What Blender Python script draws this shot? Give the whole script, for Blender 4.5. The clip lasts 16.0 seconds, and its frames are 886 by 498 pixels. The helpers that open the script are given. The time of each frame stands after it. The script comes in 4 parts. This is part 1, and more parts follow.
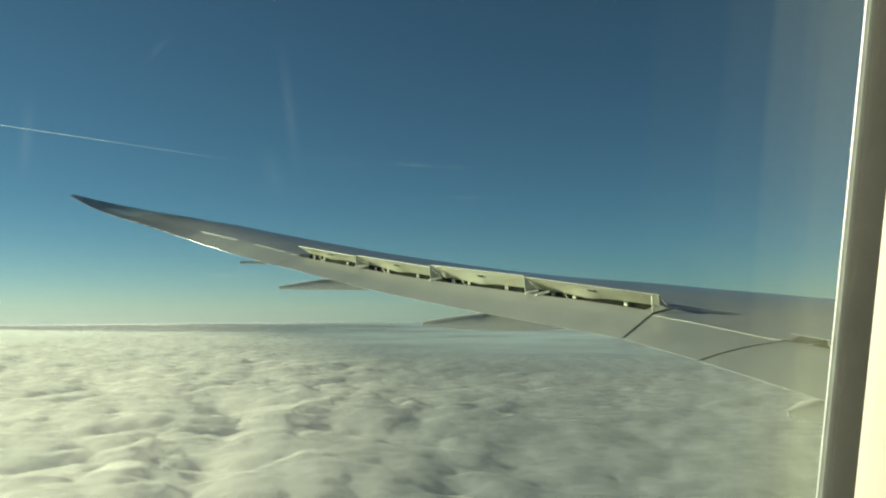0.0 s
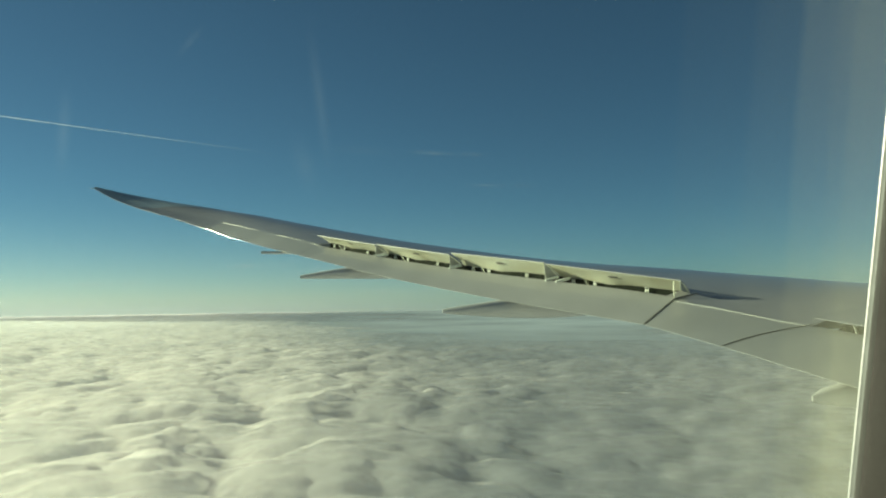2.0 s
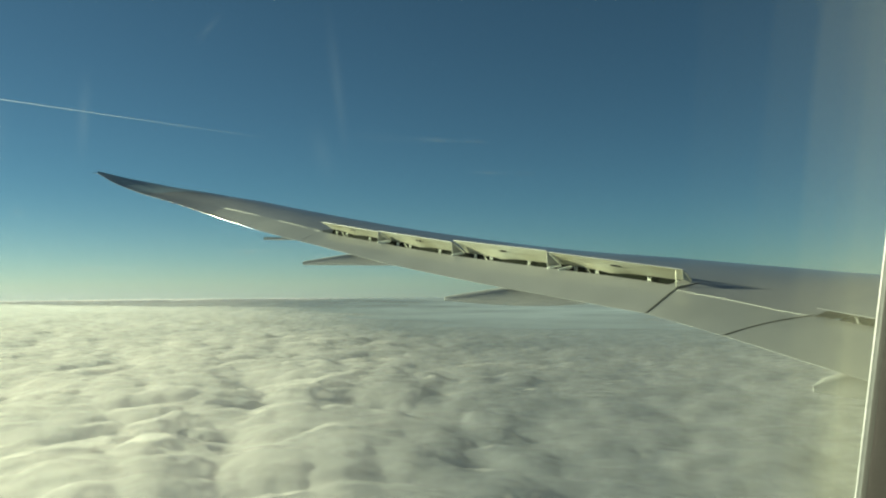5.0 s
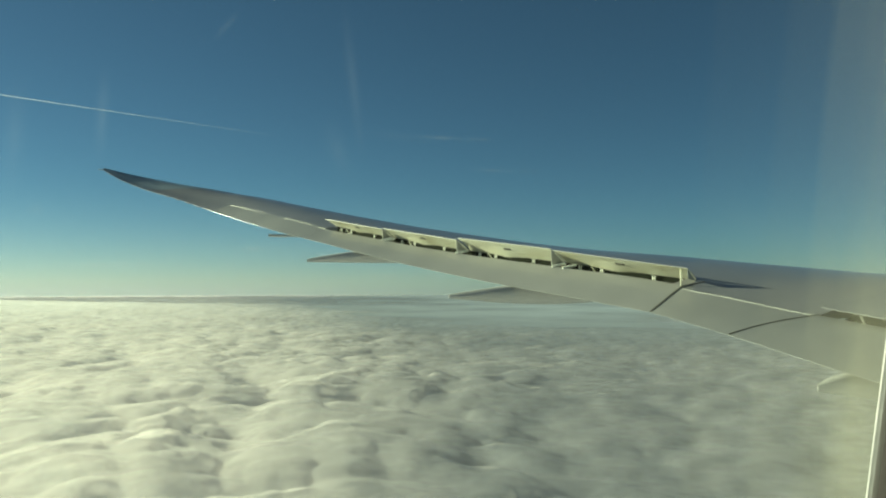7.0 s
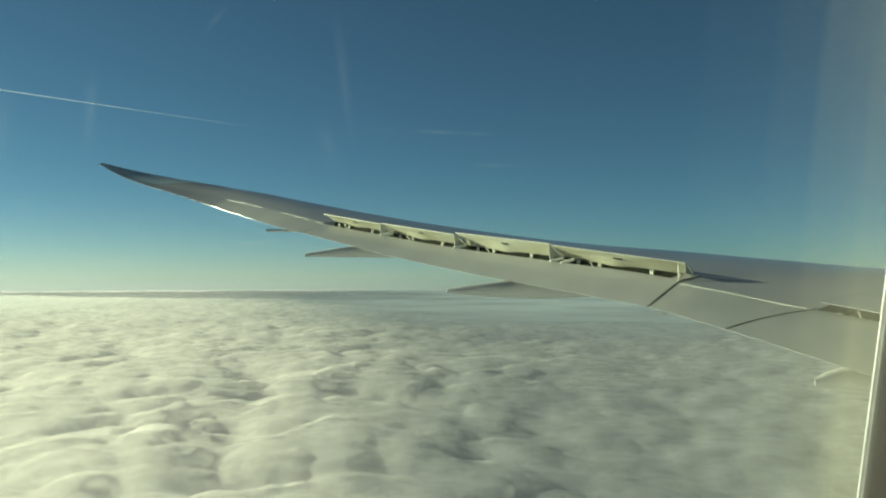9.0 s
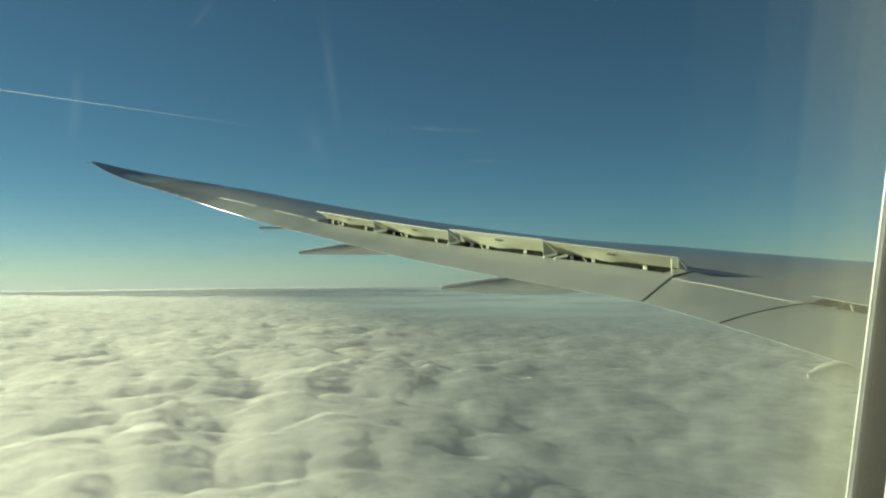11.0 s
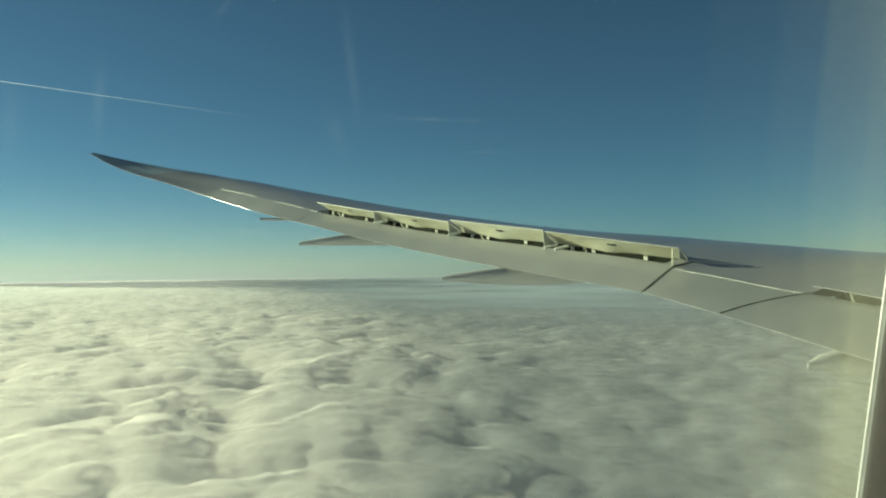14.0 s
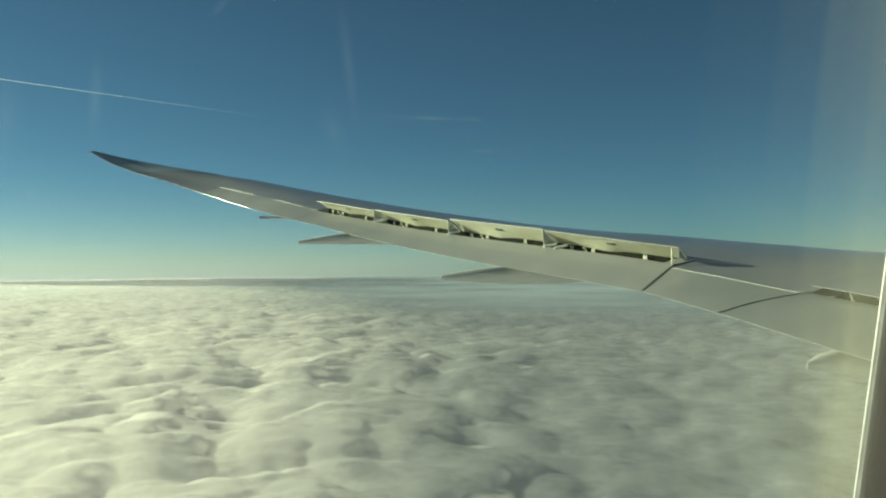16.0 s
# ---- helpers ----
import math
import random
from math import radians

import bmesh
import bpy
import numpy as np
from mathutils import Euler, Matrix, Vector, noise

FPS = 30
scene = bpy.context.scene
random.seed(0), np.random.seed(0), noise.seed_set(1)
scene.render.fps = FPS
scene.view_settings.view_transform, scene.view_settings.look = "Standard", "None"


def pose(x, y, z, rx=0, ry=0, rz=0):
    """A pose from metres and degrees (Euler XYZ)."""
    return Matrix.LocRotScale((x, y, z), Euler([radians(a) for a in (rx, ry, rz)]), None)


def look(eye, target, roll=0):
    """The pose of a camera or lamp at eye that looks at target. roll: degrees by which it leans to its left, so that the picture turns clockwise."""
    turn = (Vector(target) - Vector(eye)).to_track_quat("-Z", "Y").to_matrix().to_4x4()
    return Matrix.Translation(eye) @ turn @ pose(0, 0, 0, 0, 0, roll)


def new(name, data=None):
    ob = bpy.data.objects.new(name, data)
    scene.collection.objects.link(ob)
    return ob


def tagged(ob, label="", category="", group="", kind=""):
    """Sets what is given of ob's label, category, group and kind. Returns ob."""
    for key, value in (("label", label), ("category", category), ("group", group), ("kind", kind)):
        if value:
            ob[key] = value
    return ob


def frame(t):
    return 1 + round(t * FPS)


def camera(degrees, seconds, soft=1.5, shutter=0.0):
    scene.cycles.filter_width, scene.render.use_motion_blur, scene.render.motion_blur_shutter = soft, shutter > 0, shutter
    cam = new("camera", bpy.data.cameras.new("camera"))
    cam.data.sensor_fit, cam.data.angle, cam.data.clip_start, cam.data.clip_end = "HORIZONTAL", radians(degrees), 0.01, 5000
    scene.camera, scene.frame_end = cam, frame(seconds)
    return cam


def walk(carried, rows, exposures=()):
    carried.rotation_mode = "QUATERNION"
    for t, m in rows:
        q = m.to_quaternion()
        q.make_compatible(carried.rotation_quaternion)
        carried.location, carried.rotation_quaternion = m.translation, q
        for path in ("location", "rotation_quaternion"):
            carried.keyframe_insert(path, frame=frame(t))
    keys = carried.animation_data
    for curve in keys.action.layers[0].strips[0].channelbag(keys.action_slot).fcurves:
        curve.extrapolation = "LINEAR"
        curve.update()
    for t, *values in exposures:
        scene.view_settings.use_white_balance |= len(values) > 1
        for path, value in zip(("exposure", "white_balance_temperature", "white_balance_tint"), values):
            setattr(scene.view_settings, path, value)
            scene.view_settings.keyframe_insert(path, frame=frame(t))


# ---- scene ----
# ---- camera ----
# seconds, eye's shift along the cabin, yaw, pitch, roll
ROWS = [
    (0, 0.0049, -16.86, 4.61, 0.13),
    (0.5, 0.0026, -16.44, 4.62, 0.66),
    (1, 0.0025, -16.04, 4.42, 0.65),
    (1.5, 0.0025, -15.66, 4.12, 0.72),
    (2, 0.0022, -15.32, 3.69, 0.66),
    (2.5, 0.0034, -15.08, 3.37, 0.57),
    (3, 0.0044, -14.97, 3.12, 0.57),
    (3.5, 0.0029, -15.04, 2.99, 0.43),
    (4, 0.0010, -15.06, 2.86, 0.44),
    (4.5, -0.0004, -15.07, 2.74, 0.29),
    (5, -0.0011, -15.17, 2.71, 0.21),
    (7.5, -0.0038, -14.82, 2.46, -0.08),
    (8, -0.0029, -14.85, 2.37, -0.07),
    (8.5, -0.0028, -14.94, 2.28, -0.09),
    (9, -0.0019, -15.00, 2.13, -0.00),
    (11.5, 0.0002, -15.56, 1.80, 0.47),
    (12, 0.0026, -15.65, 1.70, 0.53),
    (12.5, 0.0017, -15.74, 1.62, 0.58),
    (13, -0.0006, -15.74, 1.54, 0.54),
    (13.5, -0.0062, -15.57, 1.41, 0.51),
    (14, -0.0054, -15.44, 1.16, 0.50),
    (14.5, -0.0035, -15.35, 1.12, 0.52),
    (15, -0.0017, -15.40, 1.18, 0.58),
    (15.5, -0.0017, -15.42, 1.17, 0.59),
    (16, -0.0048, -15.47, 1.07, 0.39),
]
cam = camera(61.5, 16.0, soft=2.1)
walk(cam, [(t, pose(x, 0, 0, 90 + pitch, roll, yaw)) for t, x, yaw, pitch, roll in ROWS], exposures=[(0.0, 1.42)])

# ---- light ----
SUN_AZ, SUN_EL = radians(-56), radians(14.5)   # from abeam (+y) towards the tail (-x)
to_sun = Vector((math.sin(SUN_AZ) * math.cos(SUN_EL), math.cos(SUN_AZ) * math.cos(SUN_EL), math.sin(SUN_EL)))
world = bpy.data.worlds.new("sky")
scene.world = world
world.use_nodes = True
wn = world.node_tree
sky = wn.nodes.new("ShaderNodeTexSky")
sky.sky_type, sky.sun_disc = "NISHITA", False
sky.sun_elevation, sky.sun_rotation = SUN_EL, SUN_AZ
sky.altitude, sky.air_density, sky.dust_density, sky.ozone_density = 4000, 1.0, 1.6, 3.6
wn.links.new(sky.outputs[0], wn.nodes["Background"].inputs[0])
wn.nodes["Background"].inputs[1].default_value = 0.0285
sun = new("sun", bpy.data.lights.new("sun", "SUN"))
sun.data.energy, sun.data.angle, sun.data.color = 5.0, radians(0.5), (1.0, 0.815, 0.645)
sun.matrix_world = look(to_sun * 50, (0, 0, 0))


# ---- materials ----
def material(name, color, rough=0.5, metal=0.0, vary=0.0, scale=3.0, bump=0.0, bump_scale=40.0, coat=0.0, stretch=(1, 1, 1), spec=0.5):
    """A painted or bare surface with stains at one scale, grain at another and fine relief."""
    m = bpy.data.materials.new(name)
    m.use_nodes = True
    nt = m.node_tree
    b = nt.nodes["Principled BSDF"]
    b.inputs["Base Color"].default_value = (*color, 1)
    b.inputs["Roughness"].default_value, b.inputs["Metallic"].default_value = rough, metal
    b.inputs["Coat Weight"].default_value, b.inputs["Specular IOR Level"].default_value = coat, spec
    tc = nt.nodes.new("ShaderNodeTexCoord")
    mp = nt.nodes.new("ShaderNodeMapping")
    mp.inputs["Scale"].default_value = stretch
    nt.links.new(tc.outputs["Object"], mp.inputs["Vector"])
    if vary:
        big, fine = nt.nodes.new("ShaderNodeTexNoise"), nt.nodes.new("ShaderNodeTexNoise")
        for n, sc in ((big, scale), (fine, scale * 14)):
            n.inputs["Scale"].default_value, n.inputs["Detail"].default_value = sc, 5
            nt.links.new(mp.outputs[0], n.inputs["Vector"])
        mix = nt.nodes.new("ShaderNodeMath")
        mix.operation, mix.inputs[1].default_value = "MULTIPLY_ADD", 0.35
        nt.links.new(fine.outputs["Fac"], mix.inputs[0])
        nt.links.new(big.outputs["Fac"], mix.inputs[2])
        ramp = nt.nodes.new("ShaderNodeValToRGB")
        ramp.color_ramp.elements[0].position, ramp.color_ramp.elements[1].position = 0.4, 0.95
        ramp.color_ramp.elements[0].color = (*[c * (1 - vary) for c in color], 1)
        ramp.color_ramp.elements[1].color = (*[min(1, c * (1 + vary)) for c in color], 1)
        nt.links.new(mix.outputs[0], ramp.inputs[0])
        nt.links.new(ramp.outputs[0], b.inputs["Base Color"])
        rr = nt.nodes.new("ShaderNodeMapRange")
        rr.inputs["To Min"].default_value, rr.inputs["To Max"].default_value = rough * 0.8, min(1, rough * 1.25)
        nt.links.new(big.outputs["Fac"], rr.inputs["Value"])
        nt.links.new(rr.outputs[0], b.inputs["Roughness"])
    if bump:
        n, bp = nt.nodes.new("ShaderNodeTexNoise"), nt.nodes.new("ShaderNodeBump")
        n.inputs["Scale"].default_value, n.inputs["Detail"].default_value = bump_scale, 4
        bp.inputs["Strength"].default_value, bp.inputs["Distance"].default_value = bump, 0.02
        nt.links.new(mp.outputs[0], n.inputs["Vector"])
        nt.links.new(n.outputs["Fac"], bp.inputs["Height"])
        nt.links.new(bp.outputs[0], b.inputs["Normal"])
    return m


WING_PAINT = material("grey wing paint", (0.18, 0.18, 0.205), 0.36, 0, 0.12, 0.9, 0.02, 6, 0.6)
FLAP_PAINT = material("light grey flap paint", (0.236, 0.236, 0.244), 0.38, 0, 0.12, 1.3, 0.03, 8, 0.35)
FAIRING_PAINT = material("pale grey fairing paint", (0.35, 0.35, 0.36), 0.45, 0, 0.1, 1.5, 0.02, 8)
TIP_PAINT = material("dark grey tip paint", (0.20, 0.25, 0.31), 0.3, 0, 0.15, 1.2, 0.02, 6, 0.2)
PRIMER = material("pale green-white primer", (0.66, 0.67, 0.59), 0.5, 0, 0.14, 1.6, 0.06, 10)
for node in PRIMER.node_tree.nodes:       # tan oil stains in the primer
    if node.type == "VALTORGB":
        node.color_ramp.elements[0].color = (0.52, 0.48, 0.33, 1)
RIB_PAINT = material("grey rib paint", (0.36, 0.36, 0.34), 0.5, 0, 0.15, 4)
# the inmost end plate's shade is painted into this darker grey
END_SHADE = material("end plate with shade in its grey", (0.19, 0.20, 0.19), 0.5, 0, 0.15, 4)
DARK = material("bay lining with shade in its colour", (0.010, 0.012, 0.008), 0.9, 0, 0.4, 5, spec=0.05)
STEEL = material("white enamelled actuator", (0.75, 0.75, 0.70), 0.3, 0, 0.1, 8)
SEAL = material("pale edge seal", (0.31, 0.31, 0.30), 0.45, 0, 0.1, 6)
PALE_SEAL = material("white edge seal", (0.72, 0.72, 0.69), 0.4, 0, 0.1, 6)
GAP = material("dark rubber gap", (0.045, 0.045, 0.04), 0.7, 0, 0.2, 9)
BARE = material("bare polished aluminium", (0.85, 0.85, 0.85), 0.16, 1.0, 0.05, 6)
LINING = material("cream cabin lining", (0.40, 0.44, 0.35), 0.55, 0, 0.06, 8, 0.02, 900)
# the reveal's grey-brown carries the shade on that ring
REVEAL = material("grey-brown reveal with painted shade", (0.068, 0.083, 0.068), 0.6, 0, 0.12, 60, 0.02, 600)
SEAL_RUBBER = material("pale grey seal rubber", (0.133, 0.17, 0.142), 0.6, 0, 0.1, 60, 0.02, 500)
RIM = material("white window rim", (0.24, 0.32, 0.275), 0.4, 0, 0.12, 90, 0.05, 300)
SKIN = material("white fuselage paint", (0.75, 0.75, 0.74), 0.35, 0, 0.06, 1, 0.01, 5)
CARPET = material("dark blue cabin carpet", (0.03, 0.035, 0.06), 0.95, 0, 0.3, 30, 0.4, 300)


def cloud_material():
    """Bright, deep-scattering cloud tops that throw light forward, shade painted in towards the nose, with a thin grey
    sheet far ahead.
    """
    m = bpy.data.materials.new("cloud tops")
    m.use_nodes = True
    nt = m.node_tree
    b = nt.nodes["Principled BSDF"]
    b.inputs["Roughness"].default_value, b.inputs["Specular IOR Level"].default_value = 1.0, 0.0
    b.inputs["Subsurface Weight"].default_value, b.inputs["Subsurface Scale"].default_value = 1.0, 16.0
    b.inputs["Subsurface Radius"].default_value = (1, 1, 1)
    b.inputs["Sheen Weight"].default_value, b.inputs["Sheen Roughness"].default_value = 0.45, 0.65
    g = nt.nodes.new("ShaderNodeNewGeometry")
    n = nt.nodes.new("ShaderNodeTexNoise")
    n.inputs["Scale"].default_value, n.inputs["Detail"].default_value = 0.012, 6
    nt.links.new(g.outputs["Position"], n.inputs["Vector"])
    ramp = nt.nodes.new("ShaderNodeValToRGB")
    ramp.color_ramp.elements[0].position, ramp.color_ramp.elements[1].position = 0.3, 0.7
    ramp.color_ramp.elements[0].color, ramp.color_ramp.elements[1].color = (0.965, 0.92, 0.915, 1), (0.99, 0.945, 0.94, 1)
    nt.links.new(n.outputs["Fac"], ramp.inputs[0])
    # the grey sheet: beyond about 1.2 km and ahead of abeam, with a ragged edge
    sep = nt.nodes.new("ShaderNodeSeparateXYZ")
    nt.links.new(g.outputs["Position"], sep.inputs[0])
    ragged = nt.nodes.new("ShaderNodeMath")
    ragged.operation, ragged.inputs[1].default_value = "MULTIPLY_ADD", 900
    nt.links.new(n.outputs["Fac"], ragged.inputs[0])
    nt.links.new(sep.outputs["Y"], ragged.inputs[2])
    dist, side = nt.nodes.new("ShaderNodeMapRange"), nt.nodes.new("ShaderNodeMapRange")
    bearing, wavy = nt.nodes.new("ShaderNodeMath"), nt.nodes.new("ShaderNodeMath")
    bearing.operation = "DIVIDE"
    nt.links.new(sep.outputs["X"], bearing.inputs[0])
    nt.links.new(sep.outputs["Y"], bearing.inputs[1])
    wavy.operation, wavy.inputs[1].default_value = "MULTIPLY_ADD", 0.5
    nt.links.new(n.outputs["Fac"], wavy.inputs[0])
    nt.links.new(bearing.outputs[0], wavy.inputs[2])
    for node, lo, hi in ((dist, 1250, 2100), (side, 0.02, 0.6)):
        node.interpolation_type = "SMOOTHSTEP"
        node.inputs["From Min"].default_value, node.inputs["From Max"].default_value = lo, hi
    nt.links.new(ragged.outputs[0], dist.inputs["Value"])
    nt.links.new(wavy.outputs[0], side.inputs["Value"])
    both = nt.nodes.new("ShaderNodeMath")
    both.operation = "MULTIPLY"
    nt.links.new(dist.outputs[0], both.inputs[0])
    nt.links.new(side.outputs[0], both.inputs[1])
    # greyed by bearing: dimmer light away from the sun, put into the colour
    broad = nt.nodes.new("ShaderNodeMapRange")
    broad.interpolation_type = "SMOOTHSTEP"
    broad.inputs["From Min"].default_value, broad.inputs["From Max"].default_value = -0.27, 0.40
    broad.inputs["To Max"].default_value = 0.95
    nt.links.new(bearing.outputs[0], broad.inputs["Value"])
    # thin: the sheet's cover plus that painted dimming
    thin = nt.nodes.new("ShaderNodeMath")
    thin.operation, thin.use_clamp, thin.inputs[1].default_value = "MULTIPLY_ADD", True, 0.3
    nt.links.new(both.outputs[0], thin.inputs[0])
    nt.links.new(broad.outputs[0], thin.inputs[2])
    # a darker bar across the deck close under the horizon
    rim_in, rim_out, bar, fold = (nt.nodes.new("ShaderNodeMapRange"), nt.nodes.new("ShaderNodeMapRange"), nt.nodes.new("ShaderNodeMath"), nt.nodes.new("ShaderNodeMath"))
    for node, lo, hi, t0, t1 in ((rim_in, 2700, 3200, 0, 0.5), (rim_out, 4000, 4600, 1, 0)):
        node.interpolation_type = "SMOOTHSTEP"
        node.inputs["From Min"].default_value, node.inputs["From Max"].default_value = lo, hi
        node.inputs["To Min"].default_value, node.inputs["To Max"].default_value = t0, t1
        nt.links.new(ragged.outputs[0], node.inputs["Value"])
    bar.operation = fold.operation = "MULTIPLY"
    nt.links.new(rim_in.outputs[0], bar.inputs[0])
    nt.links.new(rim_out.outputs[0], bar.inputs[1])
    nt.links.new(bar.outputs[0], fold.inputs[0])
    nt.links.new(side.outputs[0], fold.inputs[1])
    darker = nt.nodes.new("ShaderNodeMath")
    darker.operation, darker.use_clamp = "ADD", True
    nt.links.new(thin.outputs[0], darker.inputs[0])
    nt.links.new(fold.outputs[0], darker.inputs[1])
    thin = darker
    bloom = nt.nodes.new("ShaderNodeMapRange")
    bloom.inputs["To Min"].default_value, bloom.inputs["To Max"].default_value = 0.6, 0.0
    nt.links.new(thin.outputs[0], bloom.inputs["Value"])
    nt.links.new(bloom.outputs[0], b.inputs["Sheen Weight"])
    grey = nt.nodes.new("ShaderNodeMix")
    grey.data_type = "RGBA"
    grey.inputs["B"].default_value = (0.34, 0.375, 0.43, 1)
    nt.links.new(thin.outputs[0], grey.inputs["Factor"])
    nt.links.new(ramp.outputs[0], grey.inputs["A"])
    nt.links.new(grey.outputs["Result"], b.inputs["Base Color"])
    # light spreads inside the cloud, so its fine relief shades only softly
    up, lean = nt.nodes.new("ShaderNodeCombineXYZ"), nt.nodes.new("ShaderNodeMix")
    up.inputs[2].default_value = 1.0
    lean.data_type = "VECTOR"
    lean.inputs["Factor"].default_value = 0.5
    nt.links.new(g.outputs["Normal"], lean.inputs[4])
    nt.links.new(up.outputs[0], lean.inputs[5])
    even = nt.nodes.new("ShaderNodeVectorMath")
    even.operation = "NORMALIZE"
    nt.links.new(lean.outputs[1], even.inputs[0])
    nt.links.new(even.outputs[0], b.inputs["Normal"])
    flat, level = nt.nodes.new("ShaderNodeMix"), nt.nodes.new("ShaderNodeVectorMath")
    flat.data_type, level.operation = "VECTOR", "NORMALIZE"
    flat.inputs["Factor"].default_value = 0.85
    nt.links.new(g.outputs["Normal"], flat.inputs[4])
    nt.links.new(up.outputs[0], flat.inputs[5])
    nt.links.new(flat.outputs[1], level.inputs[0])
    forward, mix = nt.nodes.new("ShaderNodeBsdfGlossy"), nt.nodes.new("ShaderNodeMixShader")
    forward.inputs["Roughness"].default_value, forward.inputs["Color"].default_value = 0.7, (0.95, 0.95, 0.95, 1)
    nt.links.new(level.outputs[0], forward.inputs["Normal"])
    throw = nt.nodes.new("ShaderNodeMapRange")
    throw.name = "throw"
    throw.inputs["To Min"].default_value, throw.inputs["To Max"].default_value = 0.12, 0.02
    nt.links.new(thin.outputs[0], throw.inputs["Value"])
    nt.links.new(throw.outputs[0], mix.inputs[0])
    nt.links.new(b.outputs[0], mix.inputs[1])
    nt.links.new(forward.outputs[0], mix.inputs[2])
    nt.links.new(mix.outputs[0], nt.nodes["Material Output"].inputs[0])
    return m


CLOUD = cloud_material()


def veil_material():
    """The cloud's own surface, thinned to a ragged half-clear mist."""
    m = CLOUD.copy()
    m.name = "cloud mist"
    nt = m.node_tree
    nt.nodes["Principled BSDF"].inputs["Subsurface Weight"].default_value = 0.0
    nt.nodes["throw"].inputs["To Min"].default_value, nt.nodes["throw"].inputs["To Max"].default_value = 0.12, 0.01
    out = nt.nodes["Material Output"]
    solid = out.inputs[0].links[0].from_socket
    # light that soaks through the mist from behind
    soak, blend = nt.nodes.new("ShaderNodeBsdfTranslucent"), nt.nodes.new("ShaderNodeMixShader")
    soak.inputs[0].default_value, blend.inputs[0].default_value = (0.985, 0.935, 0.93, 1), 0.62
    nt.links.new(solid, blend.inputs[1])
    nt.links.new(soak.outputs[0], blend.inputs[2])
    solid = blend.outputs[0]
    clear, mix, thick = nt.nodes.new("ShaderNodeBsdfTransparent"), nt.nodes.new("ShaderNodeMixShader"), nt.nodes.new("ShaderNodeMapRange")
    n, g = nt.nodes.new("ShaderNodeTexNoise"), nt.nodes.new("ShaderNodeNewGeometry")
    n.inputs["Scale"].default_value, n.inputs["Detail"].default_value = 0.045, 4
    nt.links.new(g.outputs["Position"], n.inputs["Vector"])
    thick.interpolation_type = "SMOOTHSTEP"
    thick.inputs["From Min"].default_value, thick.inputs["From Max"].default_value = 0.36, 0.62
    thick.inputs["To Min"].default_value, thick.inputs["To Max"].default_value = 0.35, 0.72
    nt.links.new(n.outputs["Fac"], thick.inputs["Value"])
    # it thins out far off
    reach, far, part = nt.nodes.new("ShaderNodeVectorMath"), nt.nodes.new("ShaderNodeMapRange"), nt.nodes.new("ShaderNodeMath")
    reach.operation, part.operation, far.interpolation_type = "LENGTH", "MULTIPLY", "SMOOTHSTEP"
    far.inputs["From Min"].default_value, far.inputs["From Max"].default_value = 700, 3500
    far.inputs["To Min"].default_value, far.inputs["To Max"].default_value = 1.0, 0.45
    nt.links.new(g.outputs["Position"], reach.inputs[0])
    nt.links.new(reach.outputs["Value"], far.inputs["Value"])
    nt.links.new(thick.outputs[0], part.inputs[0])
    nt.links.new(far.outputs[0], part.inputs[1])
    nt.links.new(part.outputs[0], mix.inputs[0])
    nt.links.new(clear.outputs[0], mix.inputs[1])
    nt.links.new(solid, mix.inputs[2])
    nt.links.new(mix.outputs[0], out.inputs[0])
    return m


VEIL = veil_material()


